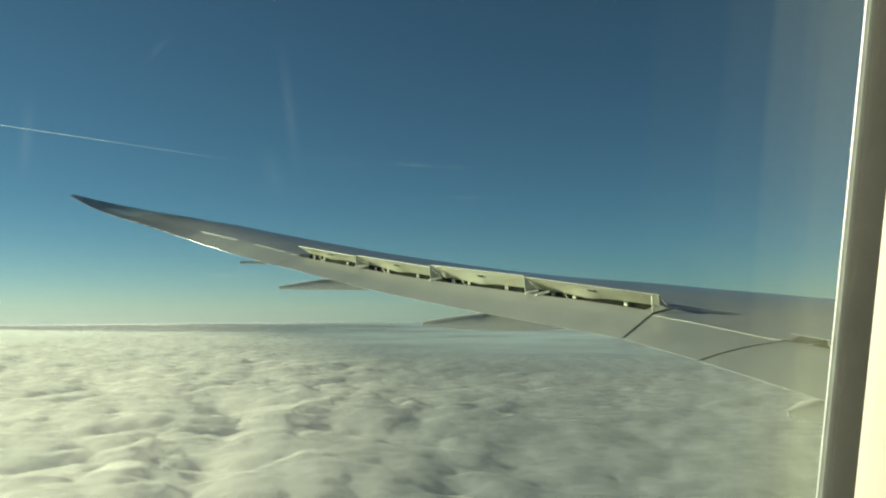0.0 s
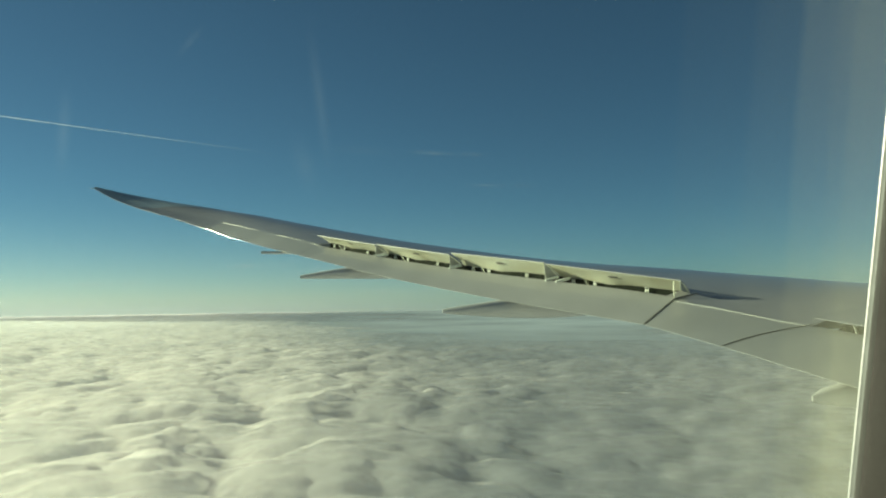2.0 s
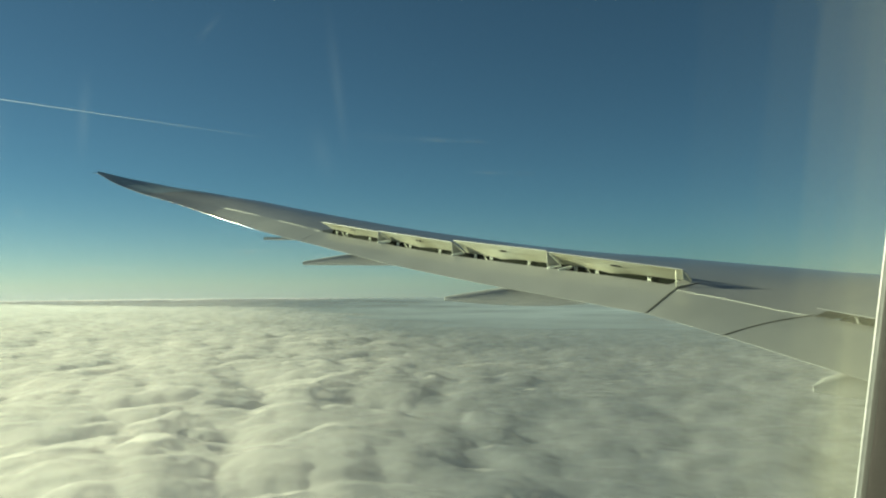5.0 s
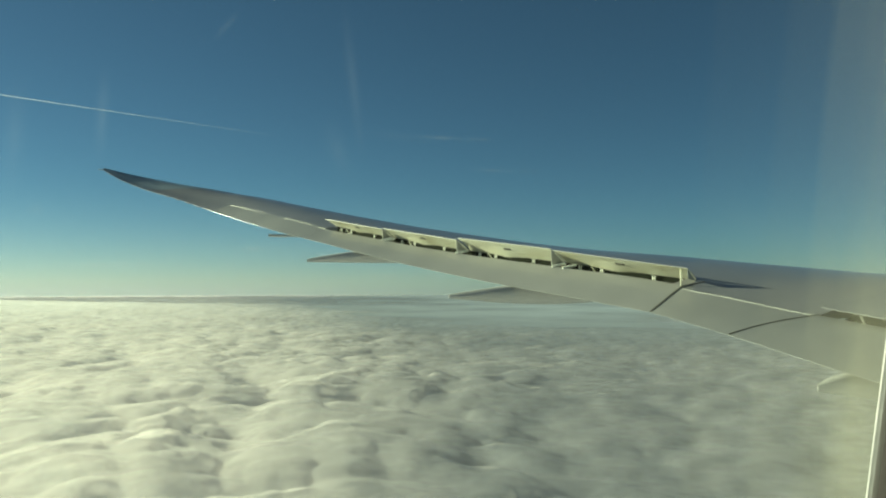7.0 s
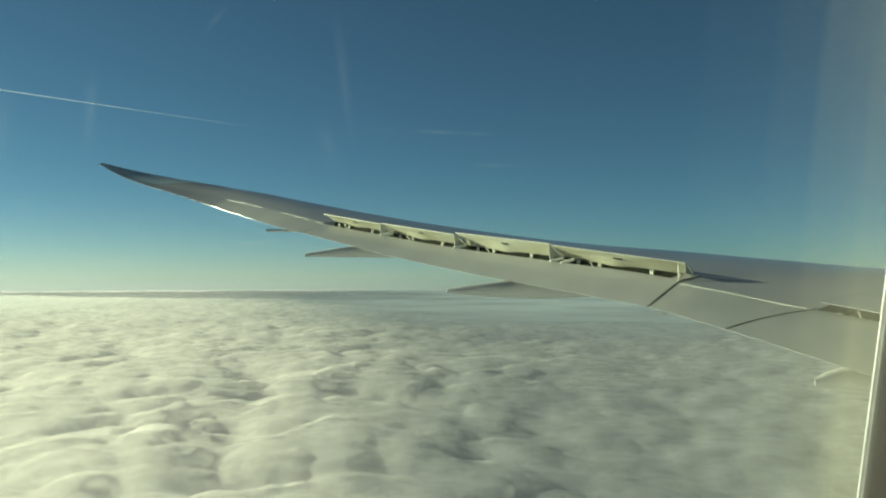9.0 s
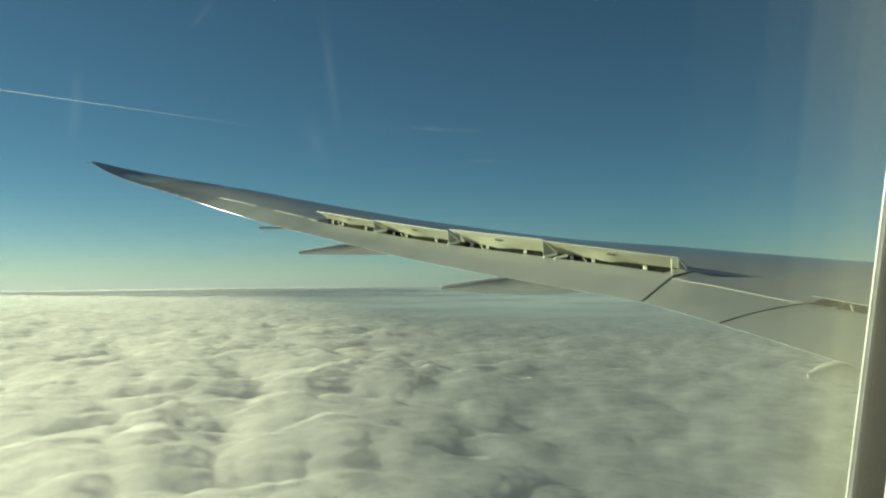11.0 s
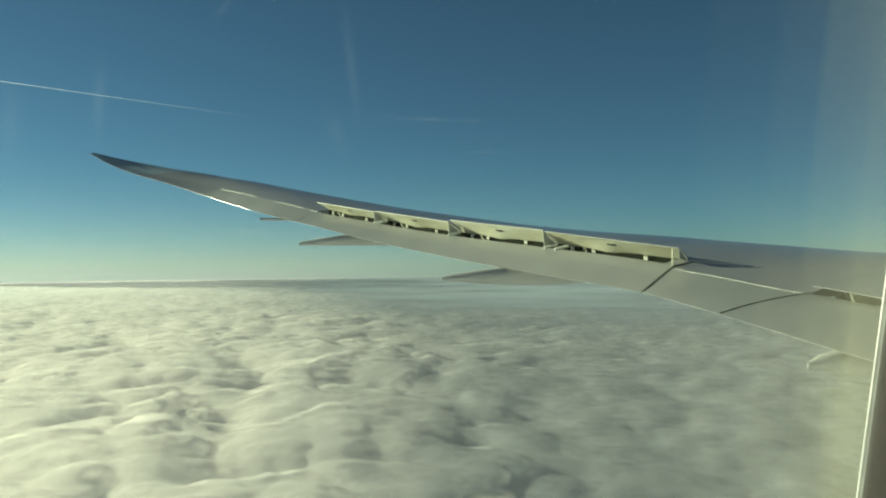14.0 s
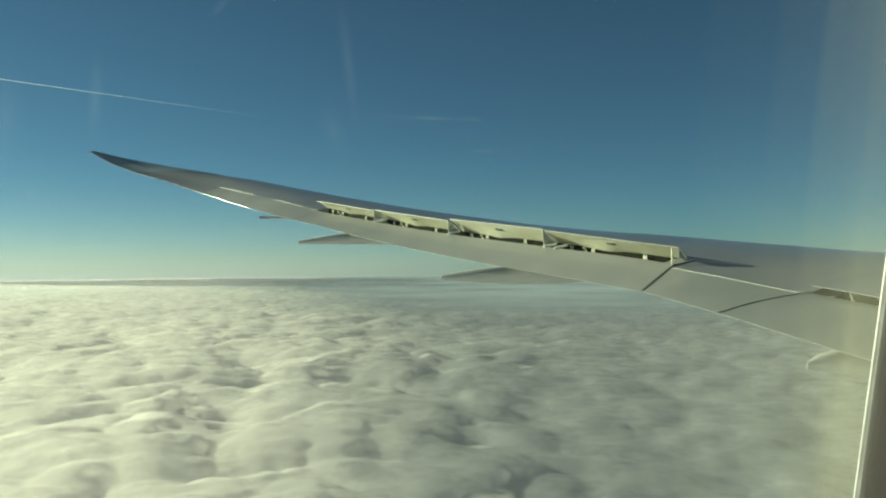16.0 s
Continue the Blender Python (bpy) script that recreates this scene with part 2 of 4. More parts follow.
def pane_material():
    """Clear acrylic with smears that catch the sun and painted bands for bezel reflections."""
    m = bpy.data.materials.new("smeared acrylic")
    m.use_nodes = True
    nt = m.node_tree
    nt.nodes.remove(nt.nodes["Principled BSDF"])
    out = nt.nodes["Material Output"]
    clear = nt.nodes.new("ShaderNodeBsdfTransparent")
    clear.inputs[0].default_value = (0.83, 0.97, 0.855, 1)
    gloss = nt.nodes.new("ShaderNodeBsdfGlossy")
    gloss.inputs["Roughness"].default_value = 0.03
    reflection = nt.nodes.new("ShaderNodeBsdfTranslucent")
    reflection.inputs[0].default_value = (0.235, 0.28, 0.19, 1)
    grease = nt.nodes.new("ShaderNodeBsdfTranslucent")
    grease.inputs[0].default_value = (0.50, 0.66, 0.62, 1)
    tc = nt.nodes.new("ShaderNodeTexCoord")
    mp = nt.nodes.new("ShaderNodeMapping")
    mp.inputs["Scale"].default_value = (60, 1, 4)
    n = nt.nodes.new("ShaderNodeTexNoise")
    n.inputs["Scale"].default_value, n.inputs["Detail"].default_value = 1.0, 3
    nt.links.new(tc.outputs["Object"], mp.inputs[0])
    nt.links.new(mp.outputs[0], n.inputs["Vector"])
    sep = nt.nodes.new("ShaderNodeSeparateXYZ")
    nt.links.new(tc.outputs["Object"], sep.inputs[0])
    # bezel reflection painted as bands beside the frame, each with its own edge
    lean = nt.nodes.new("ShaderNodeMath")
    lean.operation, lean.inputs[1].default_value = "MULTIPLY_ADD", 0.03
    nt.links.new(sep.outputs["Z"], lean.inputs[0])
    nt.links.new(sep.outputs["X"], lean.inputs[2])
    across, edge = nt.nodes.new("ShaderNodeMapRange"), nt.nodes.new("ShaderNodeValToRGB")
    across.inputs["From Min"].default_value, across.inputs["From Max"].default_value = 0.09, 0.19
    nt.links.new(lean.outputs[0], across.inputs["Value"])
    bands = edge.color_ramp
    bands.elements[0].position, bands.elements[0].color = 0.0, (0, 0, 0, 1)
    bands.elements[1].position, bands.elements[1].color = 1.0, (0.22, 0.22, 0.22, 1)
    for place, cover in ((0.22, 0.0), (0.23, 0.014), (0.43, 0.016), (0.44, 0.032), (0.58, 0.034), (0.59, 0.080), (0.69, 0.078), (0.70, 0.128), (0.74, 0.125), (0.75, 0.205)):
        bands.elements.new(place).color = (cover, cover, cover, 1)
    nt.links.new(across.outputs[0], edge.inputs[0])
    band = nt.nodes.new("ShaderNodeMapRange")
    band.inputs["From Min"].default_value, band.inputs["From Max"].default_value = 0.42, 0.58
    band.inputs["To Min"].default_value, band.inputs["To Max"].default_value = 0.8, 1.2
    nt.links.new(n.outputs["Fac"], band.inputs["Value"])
    band_cover = nt.nodes.new("ShaderNodeMath")
    band_cover.operation = "MULTIPLY"
    nt.links.new(edge.outputs[0], band_cover.inputs[0])
    nt.links.new(band.outputs[0], band_cover.inputs[1])
    low = nt.nodes.new("ShaderNodeMapRange")       # painted reflection is stronger towards the sill
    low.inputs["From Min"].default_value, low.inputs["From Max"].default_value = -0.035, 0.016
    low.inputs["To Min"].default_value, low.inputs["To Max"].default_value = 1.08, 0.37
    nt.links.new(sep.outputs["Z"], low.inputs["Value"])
    sill_bands = nt.nodes.new("ShaderNodeMath")
    sill_bands.operation = "MULTIPLY"
    nt.links.new(band_cover.outputs[0], sill_bands.inputs[0])
    nt.links.new(low.outputs[0], sill_bands.inputs[1])
    # a few finger smears and one painted reflection (x 0.128): place, half width, half height, lean in degrees, cover
    total = None
    for x, z, w, h, turn, cover in ((-0.050, 0.030, 0.0035, 0.016, 6, 0.010), (-0.0332, 0.035, 0.0022, 0.013, 5, 0.014), (0.0195, 0.045, 0.0022, 0.022, -9, 0.010),
                                    (0.0165, 0.030, 0.0040, 0.010, -20, 0.007), (-0.0464, 0.0153, 0.0020, 0.0022, 30, 0.014), (-0.0081, 0.055, 0.0012, 0.006, 40, 0.010),
                                    (0.128, 0.016, 0.016, 0.007, 20, 0.004), (0.030, 0.034, 0.014, 0.0016, 2, 0.004)):
        at, spot, fade = nt.nodes.new("ShaderNodeMapping"), nt.nodes.new("ShaderNodeTexGradient"), nt.nodes.new("ShaderNodeMath")
        at.vector_type = "TEXTURE"
        at.inputs["Location"].default_value, at.inputs["Rotation"].default_value, at.inputs["Scale"].default_value = (x, 0.17, z), (0, radians(turn), 0), (w, 1, h)
        spot.gradient_type, fade.operation, fade.inputs[1].default_value = "QUADRATIC_SPHERE", "MULTIPLY", cover
        nt.links.new(tc.outputs["Object"], at.inputs[0])
        nt.links.new(at.outputs[0], spot.inputs[0])
        nt.links.new(spot.outputs["Fac"], fade.inputs[0])
        if total:
            both = nt.nodes.new("ShaderNodeMath")
            nt.links.new(total, both.inputs[0])
            nt.links.new(fade.outputs[0], both.inputs[1])
            total = both.outputs[0]
        else:
            total = fade.outputs[0]
    haze = nt.nodes.new("ShaderNodeMath")
    haze.operation, haze.inputs[1].default_value = "ADD", 0.0015
    nt.links.new(total, haze.inputs[0])
    shine, smeared, banded = (nt.nodes.new("ShaderNodeMixShader") for i in range(3))
    shine.inputs[0].default_value = 0.006
    nt.links.new(clear.outputs[0], shine.inputs[1])
    nt.links.new(gloss.outputs[0], shine.inputs[2])
    nt.links.new(haze.outputs[0], smeared.inputs[0])
    nt.links.new(shine.outputs[0], smeared.inputs[1])
    nt.links.new(grease.outputs[0], smeared.inputs[2])
    nt.links.new(sill_bands.outputs[0], banded.inputs[0])
    nt.links.new(smeared.outputs[0], banded.inputs[1])
    nt.links.new(reflection.outputs[0], banded.inputs[2])
    nt.links.new(banded.outputs[0], out.inputs[0])
    return m


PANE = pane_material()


# ---- building helpers ----
def mesh_object(name, verts, faces, mat, parent=None, label="", smooth=True):
    me = bpy.data.meshes.new(name)
    me.from_pydata([tuple(v) for v in verts], [], faces)
    bm = bmesh.new()
    bm.from_mesh(me)
    bmesh.ops.remove_doubles(bm, verts=bm.verts, dist=0.0002)
    bmesh.ops.recalc_face_normals(bm, faces=bm.faces)
    bm.to_mesh(me)
    bm.free()
    me.materials.append(mat)
    if smooth:
        me.polygons.foreach_set("use_smooth", [True] * len(me.polygons))
        me.set_sharp_from_angle(angle=radians(35))
    ob = new(name, me)
    if parent:
        ob.parent = parent
    return tagged(ob, label=label)


def grid_faces(rows, cols, first=0, close_cols=False):
    f = []
    for i in range(rows - 1):
        for j in range(cols if close_cols else cols - 1):
            k = (j + 1) % cols
            f.append((first + i * cols + j, first + i * cols + k, first + (i + 1) * cols + k, first + (i + 1) * cols + j))
    return f


def loft(name, rings, mat, parent=None, label="", smooth=True, caps=True):
    """A closed body through rings of equally many points."""
    n = len(rings[0])
    verts = [p for r in rings for p in r]
    faces = grid_faces(len(rings), n, close_cols=True)
    if caps:
        faces += [tuple(range(n))[::-1], tuple((len(rings) - 1) * n + j for j in range(n))]
    return mesh_object(name, verts, faces, mat, parent, label, smooth)


def rod(name, a, b, r, mat, parent, label="", seg=10, ends=((0, 1), (1, 1))):
    """A round bar from a to b; ends: pairs of place along it and radius factor."""
    a, b = Vector(a), Vector(b)
    q = (b - a).to_track_quat("Z", "Y")
    rings = [[a.lerp(b, t) + q @ Vector((r * k * math.cos(2 * math.pi * i / seg), r * k * math.sin(2 * math.pi * i / seg), 0)) for i in range(seg)]
             for t, k in ends]
    return loft(name, rings, mat, parent, label)


def curve(table):
    """A smooth curve through a short table of (station, value)."""
    xs, ys = np.array(table, float).T
    m = np.gradient(ys, xs)

    def f(x):
        x = np.clip(x, xs[0], xs[-1])
        i = int(np.clip(np.searchsorted(xs, x) - 1, 0, len(xs) - 2))
        h = xs[i + 1] - xs[i]
        t = (x - xs[i]) / h
        return ((1 + 2 * t) * (1 - t) ** 2 * ys[i] + t * (1 - t) ** 2 * h * m[i]
                + t * t * (3 - 2 * t) * ys[i + 1] + t * t * (t - 1) * h * m[i + 1])
    return f


# ---- the wing's form ----
# stations are metres outboard of the eye; x is towards the nose
def te_x(y):
    """Trailing edge: little sweep inboard, more outboard, raked back at the tip."""
    x = 5.49 + 0.176 * (9.4 - y) if y < 9.4 else 5.49 - 0.457 * (y - 9.4)
    return x - 0.072 * max(0.0, y - 22.4) ** 2


te_z = curve([(0, -1.9), (3, -1.5), (6.5, -0.92), (8, -0.645), (9.4, -0.42), (10.5, -0.265), (12.4, 0.0), (14.9, 0.40), (17.8, 0.95),
              (19.3, 1.23), (21.1, 1.59), (23.3, 2.10), (25.2, 2.70), (26.3, 3.085), (27.2, 3.55), (27.63, 3.87)])
chord = curve([(0, 12.5), (3, 11.0), (6, 9.0), (9.4, 6.3), (14, 4.9), (18.4, 3.55), (22.4, 2.45), (24, 2.1), (26, 1.4), (27, 0.75), (27.63, 0.12)])
rise = curve([(0, 1.5), (3, 1.3), (6.5, 1.0), (8, 0.72), (9.4, 0.55), (11, 0.515), (12.5, 0.495), (14, 0.43), (16, 0.38), (18.4, 0.37),
              (20, 0.41), (22, 0.44), (23.5, 0.42), (25, 0.305), (26, 0.255), (27, 0.16), (27.63, 0.04)])
flap_d = curve([(0, 1.7), (5, 1.4), (8, 1.35), (9.6, 0.92), (12, 0.85), (18.4, 0.65), (20, 0.6), (23, 0.5), (26, 0.28), (27.63, 0.03)])
flap_rise = curve([(0, 0.4), (5, 0.30), (7, 0.26), (8, 0.23), (9.4, 0.31), (12, 0.33), (14, 0.29), (16.4, 0.24), (18.4, 0.20), (20, 0.24), (22, 0.23),
                   (23.5, 0.19), (25, 0.11), (26.3, 0.06), (27.63, 0.005)])
CREST = 0.58


def flaperon_d(y):
    """Front edge of the flaperon, straight in plan."""
    return 7.03 - 0.517 * (y - 8) - te_x(y)


def top(y, d):
    """Height of the upper surface d metres ahead of the trailing edge."""
    e, re, h, c = flap_d(y), flap_rise(y), rise(y), chord(y)
    xc = CREST * c
    if d <= e:
        t = d / e
        return te_z(y) + re * (1.12 * t - 0.12 * t * t)
    if d <= xc:
        t = (d - e) / (xc - e)
        return te_z(y) + re + (h - re) * (1 - (1 - t) ** 2)
    t = min(1.0, (d - xc) / (c - xc))
    return te_z(y) + h - (0.6 * h + 0.02 * c) * (1 - math.sqrt(max(0.0, 1 - t ** 2.4)))


def bottom(y, d):
    """The lower surface: it rises ahead of the drooped trailing edge, then bellies down towards the nose."""
    c = chord(y)
    t = min(1.0, d / c)
    le = te_z(y) + rise(y) - (0.6 * rise(y) + 0.02 * c)
    z = te_z(y) - 0.012 + 0.17 * min(d, 0.32 * c) * (1 - t) + (le - te_z(y)) * t ** 1.6
    return min(z - 0.045 * c * math.sin(math.pi * t ** 1.5) ** 2, top(y, d) - 0.004) if t < 1 else le


def on_top(y, d, lift=0.0):
    return Vector((te_x(y) + d, y, top(y, d) + lift))


S_DIR, W_DIR = Vector((-0.4157, 0.9095, 0)), Vector((0.9095, 0.4157, 0))   # along and square to the outboard trailing edge


def square_to_edge(y0, w):
    """(station, distance ahead of the trailing edge) of a point w metres in from the edge at y0, square to it."""
    x, y = te_x(y0) + W_DIR.x * w, y0 + W_DIR.y * w
    return y, x - te_x(y)


# ---- cloud deck ----
def lattice(ix, iy, salt):
    h = (ix.astype(np.int64) * 374761393 + iy.astype(np.int64) * 668265263 + salt * 1442695041) & 0x7FFFFFFF
    h = (h ^ (h >> 13)) * 1274126177 & 0x7FFFFFFF
    return ((h ^ (h >> 16)) & 0xFFFF) / 65535.0


def value_noise(x, y, salt):
    ix, iy = np.floor(x), np.floor(y)
    fx, fy = x - ix, y - iy
    fx, fy = fx * fx * fx * (fx * (fx * 6 - 15) + 10), fy * fy * fy * (fy * (fy * 6 - 15) + 10)
    a, b = lattice(ix, iy, salt), lattice(ix + 1, iy, salt)
    c, d = lattice(ix, iy + 1, salt), lattice(ix + 1, iy + 1, salt)
    return (a * (1 - fx) + b * fx) * (1 - fy) + (c * (1 - fx) + d * fx) * fy


def fractal(x, y, salt, octaves=4):
    return sum(value_noise(x * 2 ** k, y * 2 ** k, salt + k) * 0.5 ** (k + 1) for k in range(octaves))


def puffs(x, y, salt):
    """Rounded heads round scattered centres: about 1 at a centre, low in the narrow furrows between."""
    ix, iy = np.floor(x), np.floor(y)
    total = np.zeros(x.shape)
    for i in (-1, 0, 1):
        for j in (-1, 0, 1):
            cx, cy = ix + i, iy + j
            px, py = cx + 0.05 + 0.9 * lattice(cx, cy, salt), cy + 0.05 + 0.9 * lattice(cx, cy, salt + 7)
            size = 0.6 + 0.6 * lattice(cx, cy, salt + 13)
            total = total + np.exp(6.0 * (1 - np.minimum(4, ((x - px) ** 2 + (y - py) ** 2) / size ** 2)))
    return np.log(total + 0.4) / 6.0


DECK = -100.0


def grey_sheet(x, y):
    """1 over the smooth grey sheet far ahead, 0 elsewhere."""
    return np.clip((np.hypot(x, y) - 1150) / 600, 0, 1) * np.clip((x / np.maximum(y, 1.0) - 0.05) / 0.3, 0, 1) * (y > 0)


def deck_height(x, y):
    """Rounded heads about 60 m across, crowded by smaller ones, with narrow furrows and a few deep gaps between them."""
    wx, wy = x + 34 * (fractal(x / 95, y / 95, 3, 3) - 0.45), y + 34 * (fractal(x / 95, y / 95, 9, 3) - 0.45)
    swell = fractal(x / 300, y / 300, 21, 3)
    h = 9.5 * puffs(wx / 62, wy / 68, 31) + 6.5 * puffs(wx / 30, wy / 32, 41) + 2.2 * puffs(wx / 14, wy / 15, 71) + 1.8 * fractal(wx / 16, wy / 16, 51, 4)
    hole = np.clip((fractal(wx / 62, wy / 62, 61, 2) - 0.50) / 0.12, 0, 1)
    h -= 2 * hole * hole * (3 - 2 * hole)
    dist, bearing = np.hypot(x, y), x / np.maximum(y, 1.0)
    near = np.clip((dist - 60) / 120, 0, 1)
    sheet = grey_sheet(x, y)
    calm = 0.5 * np.clip((bearing - 0.1) / 0.5, 0, 1) * (y > 0)
    return (h * (0.5 + 0.9 * swell) * (1 - 0.96 * sheet) * (1 - calm) + 7 * (swell - 0.5) * (1 - 0.7 * sheet)) * near


def far_rise(r):
    """The deck lies a little higher far off."""
    return 13 * (r / 4490) ** 2


def cloud_deck():
    az = np.concatenate([np.arange(-24, 56, 0.14), np.arange(56, 336, 2.0)])
    rad = np.concatenate([[0.0, 60.0, 140.0], 200 * (4490 / 200) ** np.linspace(0, 1, 545)])
    a, r = np.meshgrid(np.radians(az), rad)
    x, y = r * np.sin(a), r * np.cos(a)
    z = DECK + far_rise(r) + 0.42 * deck_height(x, y)
    me = bpy.data.meshes.new("ground")
    me.from_pydata(np.stack([x, y, z], -1).reshape(-1, 3).tolist(), [], grid_faces(len(rad), len(az), close_cols=True))
    me.polygons.foreach_set("use_smooth", [True] * len(me.polygons))
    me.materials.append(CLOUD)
    return tagged(new("ground", me), "unbroken deck of white puffy cloud tops lit by low sun", "cloud deck", kind="structure")


cloud_deck()


def cloud_veil(fill, lift, seed):
    """A half-clear shell of the cloud heads, grown to a part of their full height: the dense core lies below it, loose mist above."""
    az = np.arange(-24, 56, 0.16)
    rad = 150 * (4500 / 150) ** np.linspace(0, 1, 490)
    a, r = np.meshgrid(np.radians(az), rad)
    x, y = r * np.sin(a), r * np.cos(a)
    near = 1 - np.clip((r - 700) / 2300, 0, 1)      # far off the mist lies level over the core
    z = DECK + far_rise(r) + (6 + lift) * (1 - near) + (0.1 + (fill - 0.1) * near) * deck_height(x, y) + (0.2 + 0.8 * near) * lift * (0.6 + 0.8 * (1 - grey_sheet(x, y)) * fractal(x / 36, y / 36, seed, 2))
    me = bpy.data.meshes.new("cloud_veil")
    me.from_pydata(np.stack([x, y, z], -1).reshape(-1, 3).tolist(), [], grid_faces(len(rad), len(az)))
    me.polygons.foreach_set("use_smooth", [True] * len(me.polygons))
    me.materials.append(VEIL)
    return tagged(new("cloud_veil", me), "thin white mist veiling the cloud tops", "mist", kind="stuff")


cloud_veil(0.72, 0.9, 81)
cloud_veil(1.0, 1.4, 87)


def thin_cloud(name, alpha_node, tint=(0.95, 0.95, 0.95, 1), soak=0.5):
    """A thin white sheet of ice cloud that lets light through from either side; alpha_node(tree) gives its cover."""
    m = bpy.data.materials.new(name)
    m.use_nodes = True
    nt = m.node_tree
    nt.nodes.remove(nt.nodes["Principled BSDF"])
    near, far, clear = nt.nodes.new("ShaderNodeBsdfDiffuse"), nt.nodes.new("ShaderNodeBsdfTranslucent"), nt.nodes.new("ShaderNodeBsdfTransparent")
    near.inputs[0].default_value = far.inputs[0].default_value = tint
    both, cover = nt.nodes.new("ShaderNodeMixShader"), nt.nodes.new("ShaderNodeMixShader")
    both.inputs[0].default_value = soak
    nt.links.new(near.outputs[0], both.inputs[1])
    nt.links.new(far.outputs[0], both.inputs[2])
    nt.links.new(alpha_node(nt), cover.inputs[0])
    nt.links.new(clear.outputs[0], cover.inputs[1])
    nt.links.new(both.outputs[0], cover.inputs[2])
    nt.links.new(cover.outputs[0], nt.nodes["Material Output"].inputs[0])
    return m


def contrail():
    """A thin straight trail, denser at its head."""
    a, b = Vector((-1080, 3000, 700)), Vector((120, 3000, 577))
    n, rings = 60, []
    for i in range(n):
        t = i / (n - 1)
        p = a.lerp(b, t)
        r = 1.35 * (1 - t) ** 0.6 + 0.15
        w = r * (1 + 0.35 * noise.noise((t * 30, 0, 0)))
        rings.append([p + Vector((0, w * math.cos(k * math.pi / 4), w * math.sin(k * math.pi / 4))) for k in range(8)])
    def cover(nt):
        tc, sep, fade = nt.nodes.new("ShaderNodeTexCoord"), nt.nodes.new("ShaderNodeSeparateXYZ"), nt.nodes.new("ShaderNodeMapRange")
        nt.links.new(tc.outputs["Generated"], sep.inputs[0])
        nt.links.new(sep.outputs["X"], fade.inputs["Value"])
        fade.inputs["From Min"].default_value, fade.inputs["To Min"].default_value, fade.inputs["To Max"].default_value = 0.1, 0.5, 0.04
        return fade.outputs[0]
    m = thin_cloud("ice trail", cover, (0.84, 0.91, 1.0, 1))
    return tagged(loft("contrail", rings, m), "thin white vapour trail across the blue sky", "contrail", kind="stuff")


contrail()



def cirrus_cover(nt):
    """Cover that fades out from the middle and is torn by noise."""
    tc, mp = nt.nodes.new("ShaderNodeTexCoord"), nt.nodes.new("ShaderNodeMapping")
    grad, n = nt.nodes.new("ShaderNodeTexGradient"), nt.nodes.new("ShaderNodeTexNoise")
    grad.gradient_type = "QUADRATIC_SPHERE"
    mp.inputs["Location"].default_value, mp.inputs["Scale"].default_value = (-1, -1, 0), (2, 2, 1)
    nt.links.new(tc.outputs["UV"], mp.inputs[0])
    nt.links.new(mp.outputs[0], grad.inputs[0])
    n.inputs["Scale"].default_value, n.inputs["Detail"].default_value = 0.009, 6
    nt.links.new(tc.outputs["Object"], n.inputs["Vector"])
    tear = nt.nodes.new("ShaderNodeMapRange")
    tear.inputs["From Min"].default_value, tear.inputs["From Max"].default_value, tear.inputs["To Max"].default_value = 0.36, 0.7, 0.2
    nt.links.new(n.outputs["Fac"], tear.inputs["Value"])
    mul = nt.nodes.new("ShaderNodeMath")
    mul.operation = "MULTIPLY"
    nt.links.new(grad.outputs["Fac"], mul.inputs[0])
    nt.links.new(tear.outputs[0], mul.inputs[1])
    return mul.outputs[0]


CIRRUS = thin_cloud("thin ice cloud", cirrus_cover)


def streak(az, el, length, height, tilt=0.0):
    """A lens of thin cloud about 4.6 km off, at an azimuth and elevation in degrees, with its angular length and height."""
    d = 4600
    way = Vector((math.sin(radians(az)), math.cos(radians(az)), 0))
    side = Vector((way.y, -way.x, 0))
    centre = way * d + Vector((0, 0, d * math.tan(radians(el))))
    l, h = d * math.tan(radians(length)) / 2, d * math.tan(radians(height)) / 2
    n, verts, faces = 24, [], []
    for i in range(n + 1):
        for j in range(9):
            u, v = i / n * 2 - 1, j / 8 * 2 - 1
            verts.append(side * (l * u) + Vector((0, 0, h * v + l * u * math.tan(radians(tilt)))) + way * (40 * (1 - u * u) * math.cos(v * 1.5)))
    ob = mesh_object("cirrus_streak", verts, grid_faces(n + 1, 9), CIRRUS)
    layer = ob.data.uv_layers.new(name="sheet")
    for loop in ob.data.loops:
        p = ob.data.vertices[loop.vertex_index].co
        u = p.dot(side) / l
        layer.data[loop.index].uv = (0.5 + 0.5 * u, 0.5 + 0.5 * (p.z - l * u * math.tan(radians(tilt))) / h)
    ob.location = centre
    return tagged(ob, "faint wispy streak of high thin cloud", "cloud", "thin cloud streaks", kind="stuff")


for az, el, length, height, tilt in ((1.5, 2.5, 7, 0.7, 2), (7, 2.1, 8, 0.5, 1), (-9, 1.2, 12, 0.6, 1), (12, 0.4, 16, 0.8, 0), (16, 11, 9, 0.6, -3), (20, 8.5, 8, 0.5, -2)):
    streak(az, el, length, height, tilt)


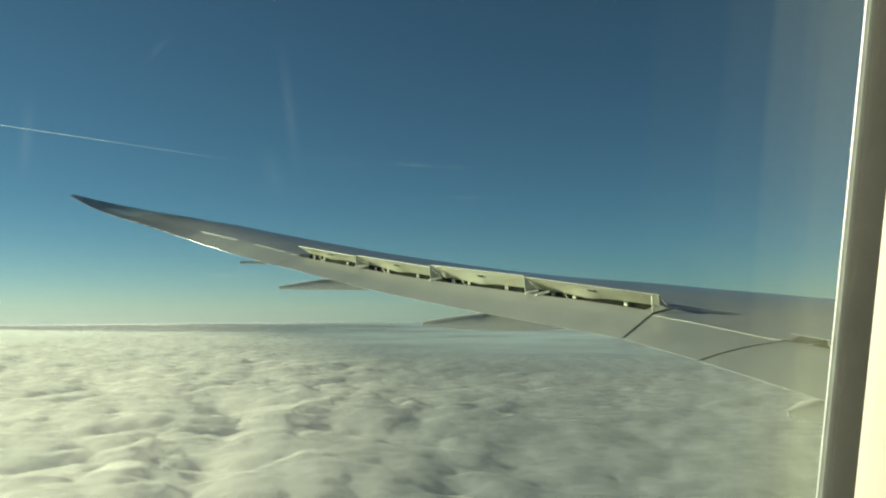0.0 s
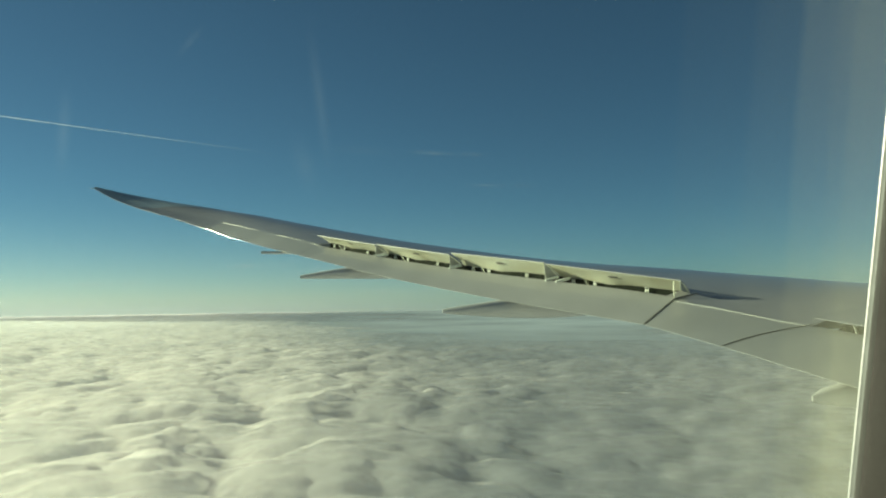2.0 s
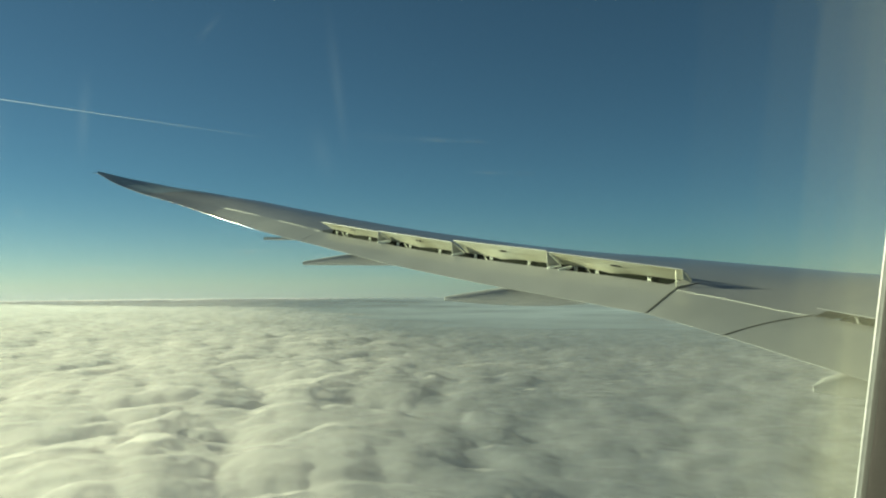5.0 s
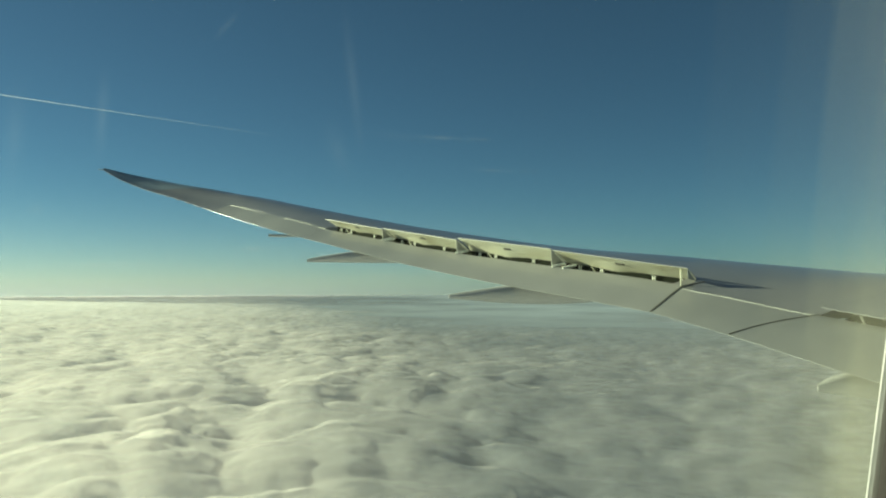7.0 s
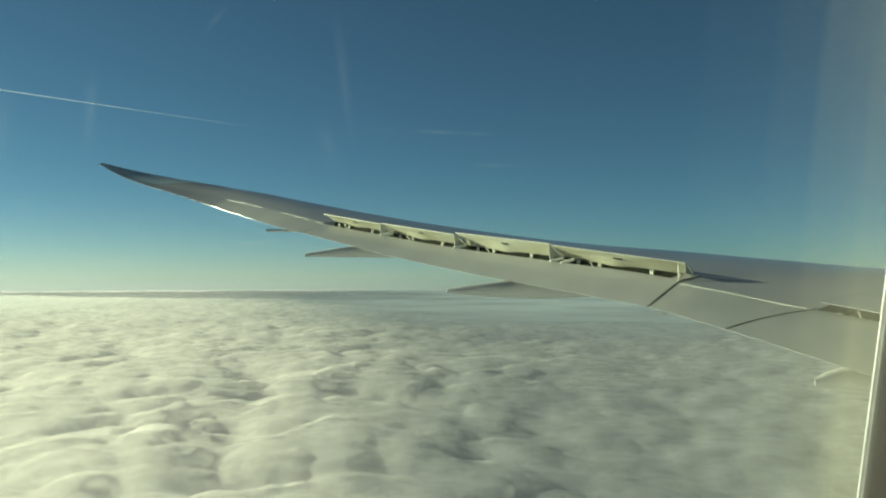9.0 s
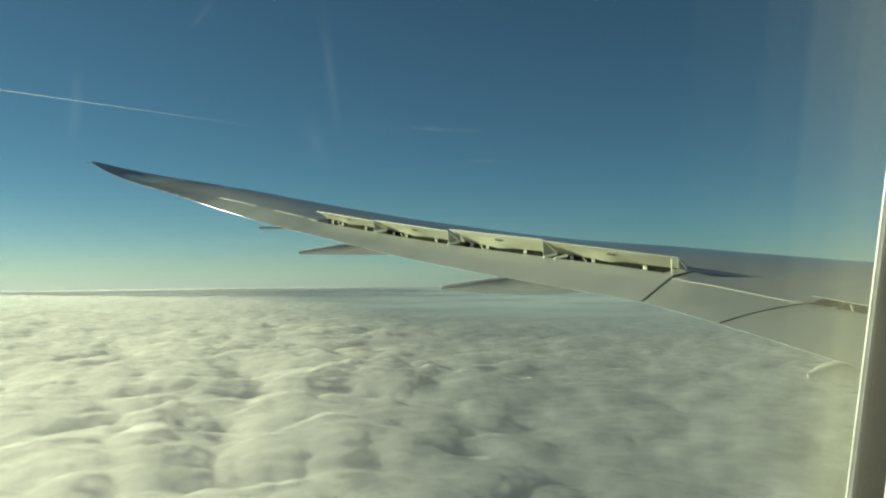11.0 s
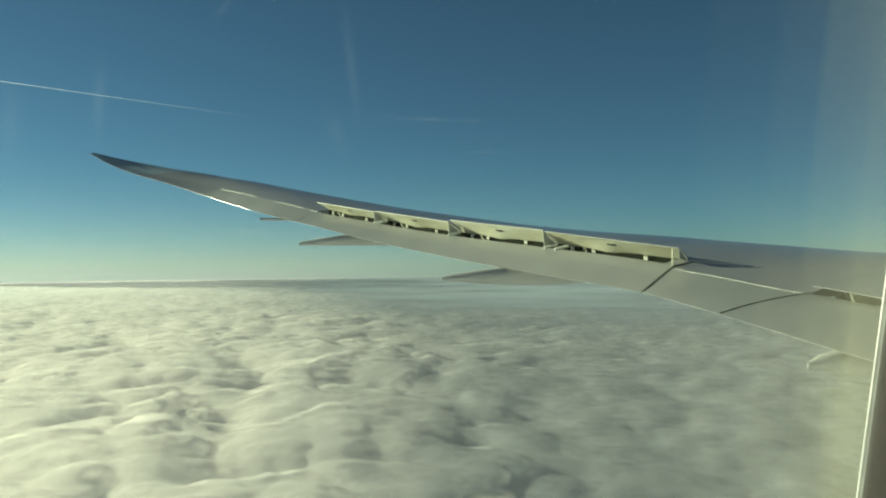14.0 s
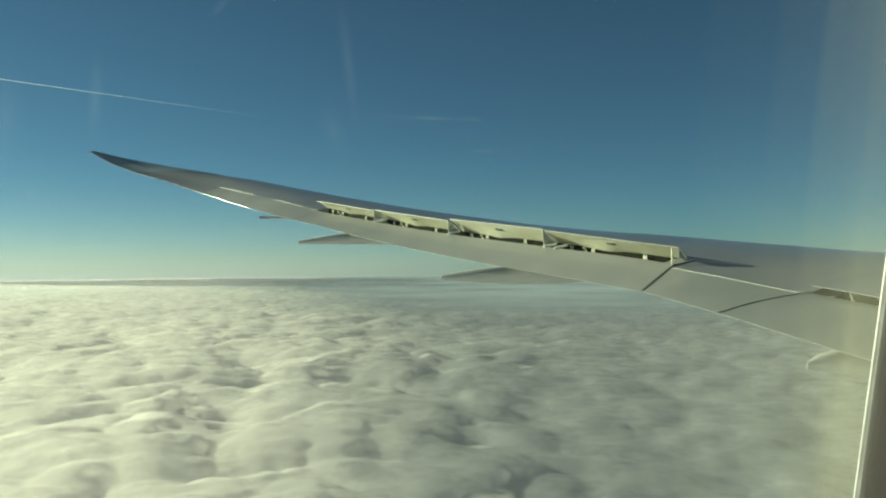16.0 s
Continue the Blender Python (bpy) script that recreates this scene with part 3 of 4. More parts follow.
def haze_cover(nt):
    """Haze that thins out upwards."""
    tc, sep, fade, soft = nt.nodes.new("ShaderNodeTexCoord"), nt.nodes.new("ShaderNodeSeparateXYZ"), nt.nodes.new("ShaderNodeMapRange"), nt.nodes.new("ShaderNodeMath")
    nt.links.new(tc.outputs["Object"], sep.inputs[0])
    nt.links.new(sep.outputs["Z"], fade.inputs["Value"])
    fade.inputs["From Min"].default_value, fade.inputs["From Max"].default_value = -100, 700
    fade.inputs["To Min"].default_value, fade.inputs["To Max"].default_value = 1.0, 0.0
    soft.operation, soft.inputs[1].default_value = "POWER", 3.0
    low, thick, cover = nt.nodes.new("ShaderNodeMath"), nt.nodes.new("ShaderNodeMath"), nt.nodes.new("ShaderNodeMath")
    low.operation, low.inputs[1].default_value = "POWER", 16
    thick.operation, thick.inputs[1].default_value = "MULTIPLY", 0.02
    cover.operation, cover.inputs[1].default_value = "MULTIPLY_ADD", 0.27
    nt.links.new(fade.outputs[0], soft.inputs[0])
    nt.links.new(fade.outputs[0], low.inputs[0])
    nt.links.new(low.outputs[0], thick.inputs[0])
    nt.links.new(soft.outputs[0], cover.inputs[0])
    nt.links.new(thick.outputs[0], cover.inputs[2])
    return cover.outputs[0]


def horizon_haze():
    """A distant curtain of haze that softens the line between cloud tops and sky."""
    rows = [[Vector((4350 * math.sin(a), 4350 * math.cos(a), z)) for a in (radians(-20 + 2 * i) for i in range(51))] for z in range(-110, 741, 50)]
    ob = mesh_object("backdrop_haze", [p for r in rows for p in r], grid_faces(len(rows), 51), thin_cloud("distant haze", haze_cover, (0.95, 0.81, 1.0, 1)))
    return tagged(ob, "pale distant haze along the horizon", "haze", kind="stuff")


horizon_haze()


def haze_sheet_cover(nt):
    """Painted aerial haze that thickens with the distance and ahead of the wing, in broad uneven patches."""
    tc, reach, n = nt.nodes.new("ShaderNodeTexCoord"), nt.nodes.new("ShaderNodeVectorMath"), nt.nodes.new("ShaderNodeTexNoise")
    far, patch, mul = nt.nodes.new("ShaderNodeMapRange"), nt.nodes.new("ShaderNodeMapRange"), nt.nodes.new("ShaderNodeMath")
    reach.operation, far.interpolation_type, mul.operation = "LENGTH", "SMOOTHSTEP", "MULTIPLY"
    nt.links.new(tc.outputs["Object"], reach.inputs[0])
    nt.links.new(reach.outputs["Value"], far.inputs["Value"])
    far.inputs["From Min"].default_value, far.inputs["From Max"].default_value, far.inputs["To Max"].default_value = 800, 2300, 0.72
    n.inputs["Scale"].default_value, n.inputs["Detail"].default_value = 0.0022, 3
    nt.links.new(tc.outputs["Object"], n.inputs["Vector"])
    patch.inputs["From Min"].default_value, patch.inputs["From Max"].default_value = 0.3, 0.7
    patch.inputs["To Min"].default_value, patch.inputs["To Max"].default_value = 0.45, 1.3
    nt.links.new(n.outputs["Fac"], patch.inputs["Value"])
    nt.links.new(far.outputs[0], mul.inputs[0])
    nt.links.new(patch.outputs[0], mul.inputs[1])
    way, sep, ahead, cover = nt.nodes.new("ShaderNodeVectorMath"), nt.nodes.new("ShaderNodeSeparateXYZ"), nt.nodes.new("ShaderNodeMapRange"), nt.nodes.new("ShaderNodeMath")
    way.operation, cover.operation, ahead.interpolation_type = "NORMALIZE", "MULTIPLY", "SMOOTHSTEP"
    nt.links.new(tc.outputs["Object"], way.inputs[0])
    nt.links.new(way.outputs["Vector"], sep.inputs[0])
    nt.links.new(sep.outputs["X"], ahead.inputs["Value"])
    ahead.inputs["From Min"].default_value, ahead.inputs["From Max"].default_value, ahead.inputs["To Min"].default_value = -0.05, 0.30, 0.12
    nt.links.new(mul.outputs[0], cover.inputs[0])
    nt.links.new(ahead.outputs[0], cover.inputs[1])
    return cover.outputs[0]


def aerial_haze():
    """A level sheet added over the far cloud tops to paint in aerial haze."""
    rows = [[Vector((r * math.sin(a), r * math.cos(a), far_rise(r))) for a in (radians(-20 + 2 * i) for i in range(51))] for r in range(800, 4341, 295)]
    ob = mesh_object("aerial_haze", [p for r in rows for p in r], grid_faces(len(rows), 51), thin_cloud("bluish aerial haze", haze_sheet_cover, (0.54, 0.62, 0.72, 1), 0.2))
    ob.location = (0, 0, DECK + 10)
    return tagged(ob, "level sheet painting bluish aerial haze over the far cloud tops", "mist", kind="stuff")


aerial_haze()

# ---- wing ----
wing = tagged(new("aircraft_wing"), "light grey airliner wing with raked tip and raised spoilers", "aircraft wing")
SP_IN, SP_OUT = 9.52, 18.42     # outboard spoiler bay along the trailing edge


def spoiler_w(y0):
    """Exposed flap and spoiler lengths, square to the trailing edge."""
    t = (y0 - SP_IN) / (SP_OUT - SP_IN)
    return 0.80 - 0.22 * t, 0.43 - 0.08 * t


def skin(name, stations, front, mat, label="", n=26):
    """A closed stretch of wing from the line front(y) ahead of the trailing edge, round the nose and back below."""
    rings = []
    for y in stations:
        c, s = chord(y), front(y)
        ds = [s + (c - s) * math.sin(math.pi / 2 * i / n) for i in range(n + 1)]
        up = [Vector((te_x(y) + d, y, top(y, d))) for d in ds]
        lo = [Vector((te_x(y) + d, y, min(bottom(y, d), top(y, d) - 0.004))) for d in reversed(ds[:-1])]
        rings.append(up + lo)
    return loft(name, rings, mat, wing, label)


def span(a, b, n):
    return [a + (b - a) * i / (n - 1) for i in range(n)]


def bay_front(y):
    """Hinge line of the outboard spoilers, as distance ahead of the trailing edge."""
    f, s = spoiler_w(y - 0.7)
    return (f + s) / 0.9095


def outer_front(y):
    """Rear edge of the outer skin: flaperon line, then the spoiler hinge line between its slanted ends."""
    plain = flaperon_d(y) + 0.005 if y < 12 else flap_d(y) + 0.02
    if y <= 9.86 or y >= 18.82:
        return plain
    t = min(1.0, (y - 9.86) / 0.17, (18.82 - y) / 0.15)
    return plain + (bay_front(y) - plain) * max(0.0, t)


skin("inner_wing_skin", span(0.45, 7.97, 22), lambda y: 2.5, WING_PAINT)
skin("middle_wing_skin", span(7.97, 9.0, 8), lambda y: flaperon_d(y) + 0.005, WING_PAINT)
skin("outer_wing_skin", span(9.0, 9.86, 6) + span(9.9, 10.03, 4) + span(10.2, 18.6, 44) + span(18.67, 18.9, 6), outer_front, WING_PAINT)
skin("aileron_wing_skin", span(18.9, 23.4, 24), lambda y: flap_d(y) + 0.02, WING_PAINT)
skin("raked_tip", span(23.4, 27.63, 40), lambda y: 0.0, WING_PAINT)


def surface_slab(name, outline, mat, label="", thick=0.05, lift=0.0, nu=30, nv=10, dip=None, parent=None):
    """A control surface: outline(u, v) gives (station, distance ahead of the edge), u along the span, v from the edge forward."""
    upper, lower = [], []
    for i in range(nu + 1):
        for j in range(nv + 1):
            u, v = i / nu, j / nv
            y, d = outline(u, v)
            z = top(y, max(0, d)) + lift - (dip(y, d) if dip else 0)
            t = thick * (0.025 + 0.975 * v)
            upper.append(Vector((te_x(y) + d, y, z)))
            lower.append(Vector((te_x(y) + d, y, z - t)))
    cols, n = nv + 1, len(upper)
    faces = grid_faces(nu + 1, cols) + [tuple(reversed(f)) for f in grid_faces(nu + 1, cols, n)]
    for i in range(nu):
        for j in (0, nv):
            a, b = i * cols + j, (i + 1) * cols + j
            faces.append((a, b, n + b, n + a))
    for j in range(nv):
        for i in (0, nu):
            a, b = i * cols + j, i * cols + j + 1
            faces.append((a, b, n + b, n + a))
    return mesh_object(name, upper + lower, faces, mat, parent or wing, label)


def flap_outline(u, v):
    y0 = 9.41 + (18.44 - 9.41) * u
    return square_to_edge(y0, v * (spoiler_w(y0)[0] + 0.03))


flap = surface_slab("outboard_flap", flap_outline, FLAP_PAINT, "drooped light grey trailing flap", 0.12, nu=60, nv=14)


def aileron_outline(u, v):
    y = 18.47 + (23.39 - 18.47) * u
    w = flap_d(y) * v
    return y + 0.38 * w * (1 - u), w * (1 + 0.16 * (1 - u))


surface_slab("aileron", aileron_outline, FLAP_PAINT, "light grey aileron", 0.08, nu=30)
surface_slab("flaperon", lambda u, v: (9.37 - 1.36 * u + (0.4157 * v * 0.95 * (1 - u)) + 0.06 * u ** 6 * math.sin(math.pi * v), v * flaperon_d(9.37 - 1.36 * u + 0.39 * (1 - u))), FLAP_PAINT, "light grey flaperon", 0.10, 0.001, nu=24)
surface_slab("inboard_flap", lambda u, v: (7.99 - 5.0 * u + 0.06 * (1 - u) ** 20 * math.sin(math.pi * v), v * (flap_d(7.99 - 5.0 * u) + 0.03)), FLAP_PAINT, "light grey inboard flap", 0.12, nu=24, nv=12,
             dip=lambda y, d: 0.6 * max(0, d - flap_d(y)))

# floor of the spoiler bay, its shade painted in as near black
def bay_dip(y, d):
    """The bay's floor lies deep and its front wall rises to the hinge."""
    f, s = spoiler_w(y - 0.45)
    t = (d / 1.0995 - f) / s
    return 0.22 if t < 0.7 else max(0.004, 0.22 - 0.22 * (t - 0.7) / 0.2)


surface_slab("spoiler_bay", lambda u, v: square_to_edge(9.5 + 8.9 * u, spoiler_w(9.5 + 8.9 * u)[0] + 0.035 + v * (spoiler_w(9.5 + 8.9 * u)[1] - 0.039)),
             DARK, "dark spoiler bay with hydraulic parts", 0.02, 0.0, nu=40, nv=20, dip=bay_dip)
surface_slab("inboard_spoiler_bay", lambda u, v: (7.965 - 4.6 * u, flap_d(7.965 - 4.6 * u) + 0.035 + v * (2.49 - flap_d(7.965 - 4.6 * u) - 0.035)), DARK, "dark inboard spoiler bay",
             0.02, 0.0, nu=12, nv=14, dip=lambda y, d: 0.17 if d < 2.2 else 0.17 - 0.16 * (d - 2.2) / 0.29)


def spoiler(y0, y1, lift, label):
    """A raised panel hinged along its front edge, with ribs, brackets, actuators and a pull slot on its under side."""
    def hinge(y):
        f, s = spoiler_w(y)
        yy, d = square_to_edge(y, f + s)
        return on_top(yy, d, -0.01)

    def edge(y):
        f, s = spoiler_w(y)
        yy, d = square_to_edge(y, f)
        return on_top(yy, d)
    ya, yb = y0 + 0.02, y1 - 0.02
    inmost = ya < 9.6       # its inboard end is cut askew
    h0, h1, e0, e1 = hinge(ya - 0.13 if inmost else ya), hinge(yb), edge(ya - 0.26 if inmost else ya), edge(yb)
    nu, nv, upper, lower = 32, 12, [], []

    def belly(u, v):
        """Depth of the panel: a shallow box that swells towards the hinge at mid span."""
        swell = 0.05 * math.exp(-((u - 0.58) / 0.11) ** 2) * max(0.0, 1 - v / 0.75) ** 1.2
        return 0.012 + 0.012 * (1 - v ** 3) + 0.010 * (1 - v) * min(1.0, 8 * u, 8 * (1 - u)) + swell
    for i in range(nu + 1):
        for j in range(nv + 1):
            u, v = i / nu, j / nv        # v: 0 at the hinge, 1 at the raised edge
            p = h0.lerp(h1, u).lerp(e0.lerp(e1, u), v)
            bow = 0.035 * math.sin(math.pi * v) * 0.5
            up = Vector((0, 0, lift * v + bow))
            upper.append(p + up)
            lower.append(p + up - Vector((0, 0, belly(u, v))))
    cols, n = nv + 1, len(upper)
    faces = grid_faces(nu + 1, cols) + [tuple(reversed(f)) for f in grid_faces(nu + 1, cols, n)]
    for i in range(nu):
        for j in (0, nv):
            a, b = i * cols + j, (i + 1) * cols + j
            faces.append((a, b, n + b, n + a))
    for j in range(nv):
        for i in (0, nu):
            a, b = i * cols + j, i * cols + j + 1
            faces.append((a, b, n + b, n + a))
    base = mesh_object("spoiler", upper + lower, faces, PRIMER, wing, label)
    base.data.materials.append(WING_PAINT)       # upper side and rim wear the wing's paint
    for p in base.data.polygons:
        p.material_index = 1 if p.normal.z > -0.05 else 0

    def under(u, v, drop=0.0):
        p = h0.lerp(h1, u).lerp(e0.lerp(e1, u), v)
        return p + Vector((0, 0, lift * v - 0.035 - drop))
    # end rib that closes the inboard side
    a, b, c = under(0, 0.985) + Vector((0, 0, 0.02)), under(0, 0.93, 0.11 if inmost else 0.24), under(0, 0.05)
    off = (h1 - h0).normalized() * 0.008
    mesh_object("end_rib", [a, b, c, a + off, b + off, c + off], [(0, 1, 2), (5, 4, 3), (0, 3, 4, 1), (1, 4, 5, 2), (2, 5, 3, 0)], END_SHADE if inmost else RIB_PAINT, base, "grey triangular end rib", False)
    # recessed pull slot
    q = under(0.5, 0.6) + Vector((0, 0, 0.035 + 0.0175 * math.sin(math.pi * 0.6) - belly(0.5, 0.6) - 0.002))
    ex, ey = (h1 - h0).normalized(), (under(0.5, 1) - under(0.5, 0)).normalized()
    ez = ex.cross(ey)
    if ez.z > 0:
        ez = -ez
    ring = [(sx * 0.085, sy * 0.028) for sx, sy in ((-1, -0.6), (-0.94, -1), (0.94, -1), (1, -0.6), (1, 0.6), (0.94, 1), (-0.94, 1), (-1, 0.6))]
    loft("pull_slot", [[q + ex * x + ey * y + ez * k for x, y in ring] for k in (-0.01, 0.006)], GAP, base, "dark recessed slot", False)
    # hinge brackets and actuators
    for k, u in enumerate((0.07, 0.28, 0.68, 0.86)):
        for side in (-0.022, 0.022):
            foot, head = under(u, 0.30, 0.21) + ex * side, under(u, 0.26, 0.03) + ex * side
            rod("hinge_bracket", foot, head, 0.008, STEEL, base, "white hinge bracket", 8, ((0, 1.5), (0.15, 0.9), (0.8, 0.8), (1, 1.3)))
        pin = under(u, 0.27, 0.075)
        rod("pin", pin - ex * 0.03, pin + ex * 0.03, 0.010, STEEL, base, "", 8)
    # rounded post that closes the inboard corner
    if inmost:
        rod("corner_post", under(0.045, 0.95, -0.01), under(0.045, 0.95, 0.25), 0.011, PRIMER, base, "pale rounded corner post", 10, ((0, 0.7), (0.08, 1), (0.7, 0.9), (1, 0.5)))
    foot, head = under(0.72, 0.0, 0.20), under(0.76, 0.32, 0.05)
    rod("actuator", foot, foot.lerp(head, 0.6), 0.035, STEEL, base, "white hydraulic actuator", 12, ((0, 0.8), (0.06, 1), (0.9, 1), (1, 0.7)))
    rod("ram", foot.lerp(head, 0.55), head, 0.024, BARE, base, "polished ram", 10)
    return base


PANELS = [(18.42, 16.20, 0.26), (16.20, 13.93, 0.28), (13.93, 11.68, 0.32), (11.68, 9.52, 0.30)]
for ya, yb, lift in PANELS:
    spoiler(yb, ya, lift, "raised spoiler panel with pale under side")


def track_links(y0, offsets):
    """Stout white links between bay and flap at the join of two panels."""
    for k in offsets:
        f, s = spoiler_w(y0)
        ya, da = square_to_edge(y0 + k - 0.06, f + s * 0.5)
        yb, db = square_to_edge(y0 + k + 0.05, f - 0.01)
        rod("track_link", on_top(ya, da, 0.03), on_top(yb, db, 0.01), 0.026, STEEL, wing, "white flap track link", 10, ((0, 0.8), (0.08, 1), (0.92, 1), (1, 0.8)))


track_links(11.68, (-0.06, -0.28))
track_links(13.93, (-0.03,))
track_links(16.20, (-0.03, -0.14))


def inboard_spoiler(y0, y1, lift):
    nu, nv, upper, lower = 14, 8, [], []
    for i in range(nu + 1):
        for j in range(nv + 1):
            u, v = i / nu, j / nv
            y = y0 + 0.015 + (y1 - y0 - 0.03) * u
            p = on_top(y, 2.5 + (flap_d(y) - 2.5) * v, lift * v * v ** 0.3)
            upper.append(p)
            lip = 0.06 * min(1.0, abs(y - 7.35) / 0.62) ** 2 * (v - v ** 9)      # the lip hangs lower towards the ends of the bay
            lower.append(p - Vector((0, 0, 0.05 - 0.042 * v + lip)))
    cols, n = nv + 1, len(upper)
    faces = grid_faces(nu + 1, cols) + [tuple(reversed(f)) for f in grid_faces(nu + 1, cols, n)]
    for i in range(nu):
        for j in (0, nv):
            a, b = i * cols + j, (i + 1) * cols + j
            faces.append((a, b, n + b, n + a))
    for j in range(nv):
        for i in (0, nu):
            a, b = i * cols + j, i * cols + j + 1
            faces.append((a, b, n + b, n + a))
    base = mesh_object("inboard_spoiler", upper + lower, faces, WING_PAINT, wing, "slightly raised inboard spoiler panel")
    for u in (0.2, 0.55, 0.85):
        y = y0 + (y1 - y0) * u
        rod("hinge_bracket", on_top(y, 1.75, -0.2), on_top(y, 1.65, lift * 0.5), 0.018, RIB_PAINT, base, "pale hinge bracket", 8, ((0, 1.4), (0.2, 0.8), (1, 1)))


for ya, yb in ((6.3, 7.97), (4.7, 6.3), (3.2, 4.7)):
    inboard_spoiler(ya, yb, 0.105)


def fairing(y, aft, fore, depth, width, keel, label, seam=False):
    """A canoe-shaped flap track fairing: pointed at both ends, a keel below the trailing edge."""
    rings, n = [], 16
    for i in range(25):
        t = i / 24
        x = te_x(y) - aft + (aft + fore) * t
        d = x - te_x(y)
        full = max(0.02, math.sin(math.pi * min(1, max(0, t)) ** 0.62) ** 0.75) if 0 < t < 1 else 0.03
        shut = te_z(y) - 0.03
        roof = (top(y, max(0.0, min(d, 0.6))) - 0.05) if d > 0 else shut - (shut - keel - 0.07) * (-d / aft) ** 1.08
        low = keel - depth * math.sin(math.pi * t)
        zc, hh = (roof + low) / 2, max(0.035, (roof - low) / 2)
        w = width * full
        rings.append([Vector((x, y + w * math.cos(2 * math.pi * k / n) * 1.0, zc + hh * math.copysign(abs(math.sin(2 * math.pi * k / n)) ** 0.8, math.sin(2 * math.pi * k / n))))
                      for k in range(n)])
    body = loft("flap_track_fairing", rings, FAIRING_PAINT, wing, label)
    if seam:        # joint between the moving tail cone and the fixed nose
        ring = rings[round(24 * aft / (aft + fore)) + 1]
        c = sum(ring, Vector()) / n
        grown = [[c + (p - c) * k + Vector((x, 0, 0)) for p in ring] for k, x in ((0.99, -0.004), (1.008, -0.003), (1.008, 0.003), (0.99, 0.004))]
        loft("fairing_seam", grown, TIP_PAINT, body, "dark joint round the fairing", False, False)
    return body


fairing(16.5, 0.95, 2.6, 0.01, 0.19, 0.435, "grey canoe-shaped flap track fairing")
fairing(12.1, 0.95, 2.6, 0.11, 0.23, -0.275, "grey canoe-shaped flap track fairing", True)
fairing(6.5, 0.27, 3.2, 0.20, 0.16, -1.13, "grey canoe-shaped flap track fairing")
fairing(19.3, 0.42, 1.2, 0.0, 0.06, 1.14, "small dark hinge fairing")


def strip(name, path, width, mat, label, proud=0.004, parent=None):
    """A thin raised strip along a line of (station, distance ahead of the edge)."""
    rows = []
    for i, (y, d) in enumerate(path):
        p = on_top(y, d, proud + 0.003)
        a, b = on_top(*path[max(0, i - 1)]), on_top(*path[min(len(path) - 1, i + 1)])
        side = (b - a).normalized().cross(Vector((0, 0, 1))) * width / 2
        dn = Vector((0, 0, -proud - 0.01))
        rows.append([p - side + dn, p - side, p + side, p + side + dn])
    return loft(name, rows, mat, parent or wing, label, False)


def line(a, b, n=14):
    return [(a[0] + (b[0] - a[0]) * i / (n - 1), a[1] + (b[1] - a[1]) * i / (n - 1)) for i in range(n)]


strip("flaperon_seal", [(y, flaperon_d(y)) for y in span(9.72, 8.0, 20)], 0.005, PALE_SEAL, "white seal strip", 0.001)
strip("flap_gap", [square_to_edge(9.39 - 0.36 * max(0.0, w - 0.8), w) for w in span(0.02, 1.2, 22)], 0.034, GAP, "dark gap between flap and flaperon")
strip("flaperon_gap", [(8.0 + 0.06 * math.sin(math.pi * d / 1.38), d) for d in span(0.02, 1.38, 20)], 0.018, GAP, "dark curved gap")
strip("aileron_seal", [(y, flap_d(y) + 0.03) for y in span(18.72, 19.0, 6)], 0.004, SEAL, "pale seal strip", 0.001)
strip("aileron_seal", [(y, flap_d(y) + 0.03) for y in span(19.3, 20.6, 12)], 0.004, SEAL, "pale seal strip", 0.001)
strip("aileron_seal", [(y, flap_d(y) + 0.03) for y in span(21.6, 22.9, 12)], 0.004, SEAL, "pale seal strip", 0.001)

# dark forward half of the raked tip, 4 mm proud of the skin
def tip_cap():
    rows = []
    for y in span(24.85, 27.6, 34):
        c = chord(y)
        a = 0.03 + 0.62 * max(0.0, 1 - (y - 24.85) / 1.35) ** 0.8
        rows.append([on_top(y, c * (a + (0.985 - a) * j / 12), 0.006) for j in range(13)])
    verts = [p for r in rows for p in r]
    return mesh_object("tip_cap", verts, grid_faces(len(rows), 13), TIP_PAINT, wing, "dark leading edge of the raked tip")


tip_cap()
rod("static_wick", (te_x(27.6) - 0.02, 27.6, te_z(27.6)), (te_x(27.6) - 0.16, 27.62, te_z(27.6) + 0.01), 0.012, SEAL, wing, "thin tip discharge wick", 6)
# polished metal strip added on the aileron's edge to shape a sun glint
edge_rings = []
for y in span(20.7, 23.3, 24):
    p = Vector((te_x(y) - 0.004, y, te_z(y) + 0.004))
    r = 0.0065 * max(0.05, 1 - ((y - 22.3) / 1.62) ** 2) ** 0.8
    edge_rings.append([p + Vector((r * math.cos(k * math.pi / 6), 0, r * math.sin(k * math.pi / 6))) for k in range(12)])
loft("glint_strip", edge_rings, BARE, wing, "polished strip added to make the trailing edge glint")

for y in (24.0, 24.45, 24.9, 25.3):
    rod("static_wick", (te_x(y) + 0.02, y, te_z(y)), (te_x(y) - 0.11, y - 0.02, te_z(y) - 0.015), 0.011, GAP, wing, "thin dark discharge wick", 6)

# ---- fuselage, cabin and window ----
AXIS_Y, AXIS_Z = -2.67, -0.57
WIN_X, WIN_Z, HALF_W, HALF_H, CORNER = 0.0342, -0.05, 0.136, 0.235, 0.115


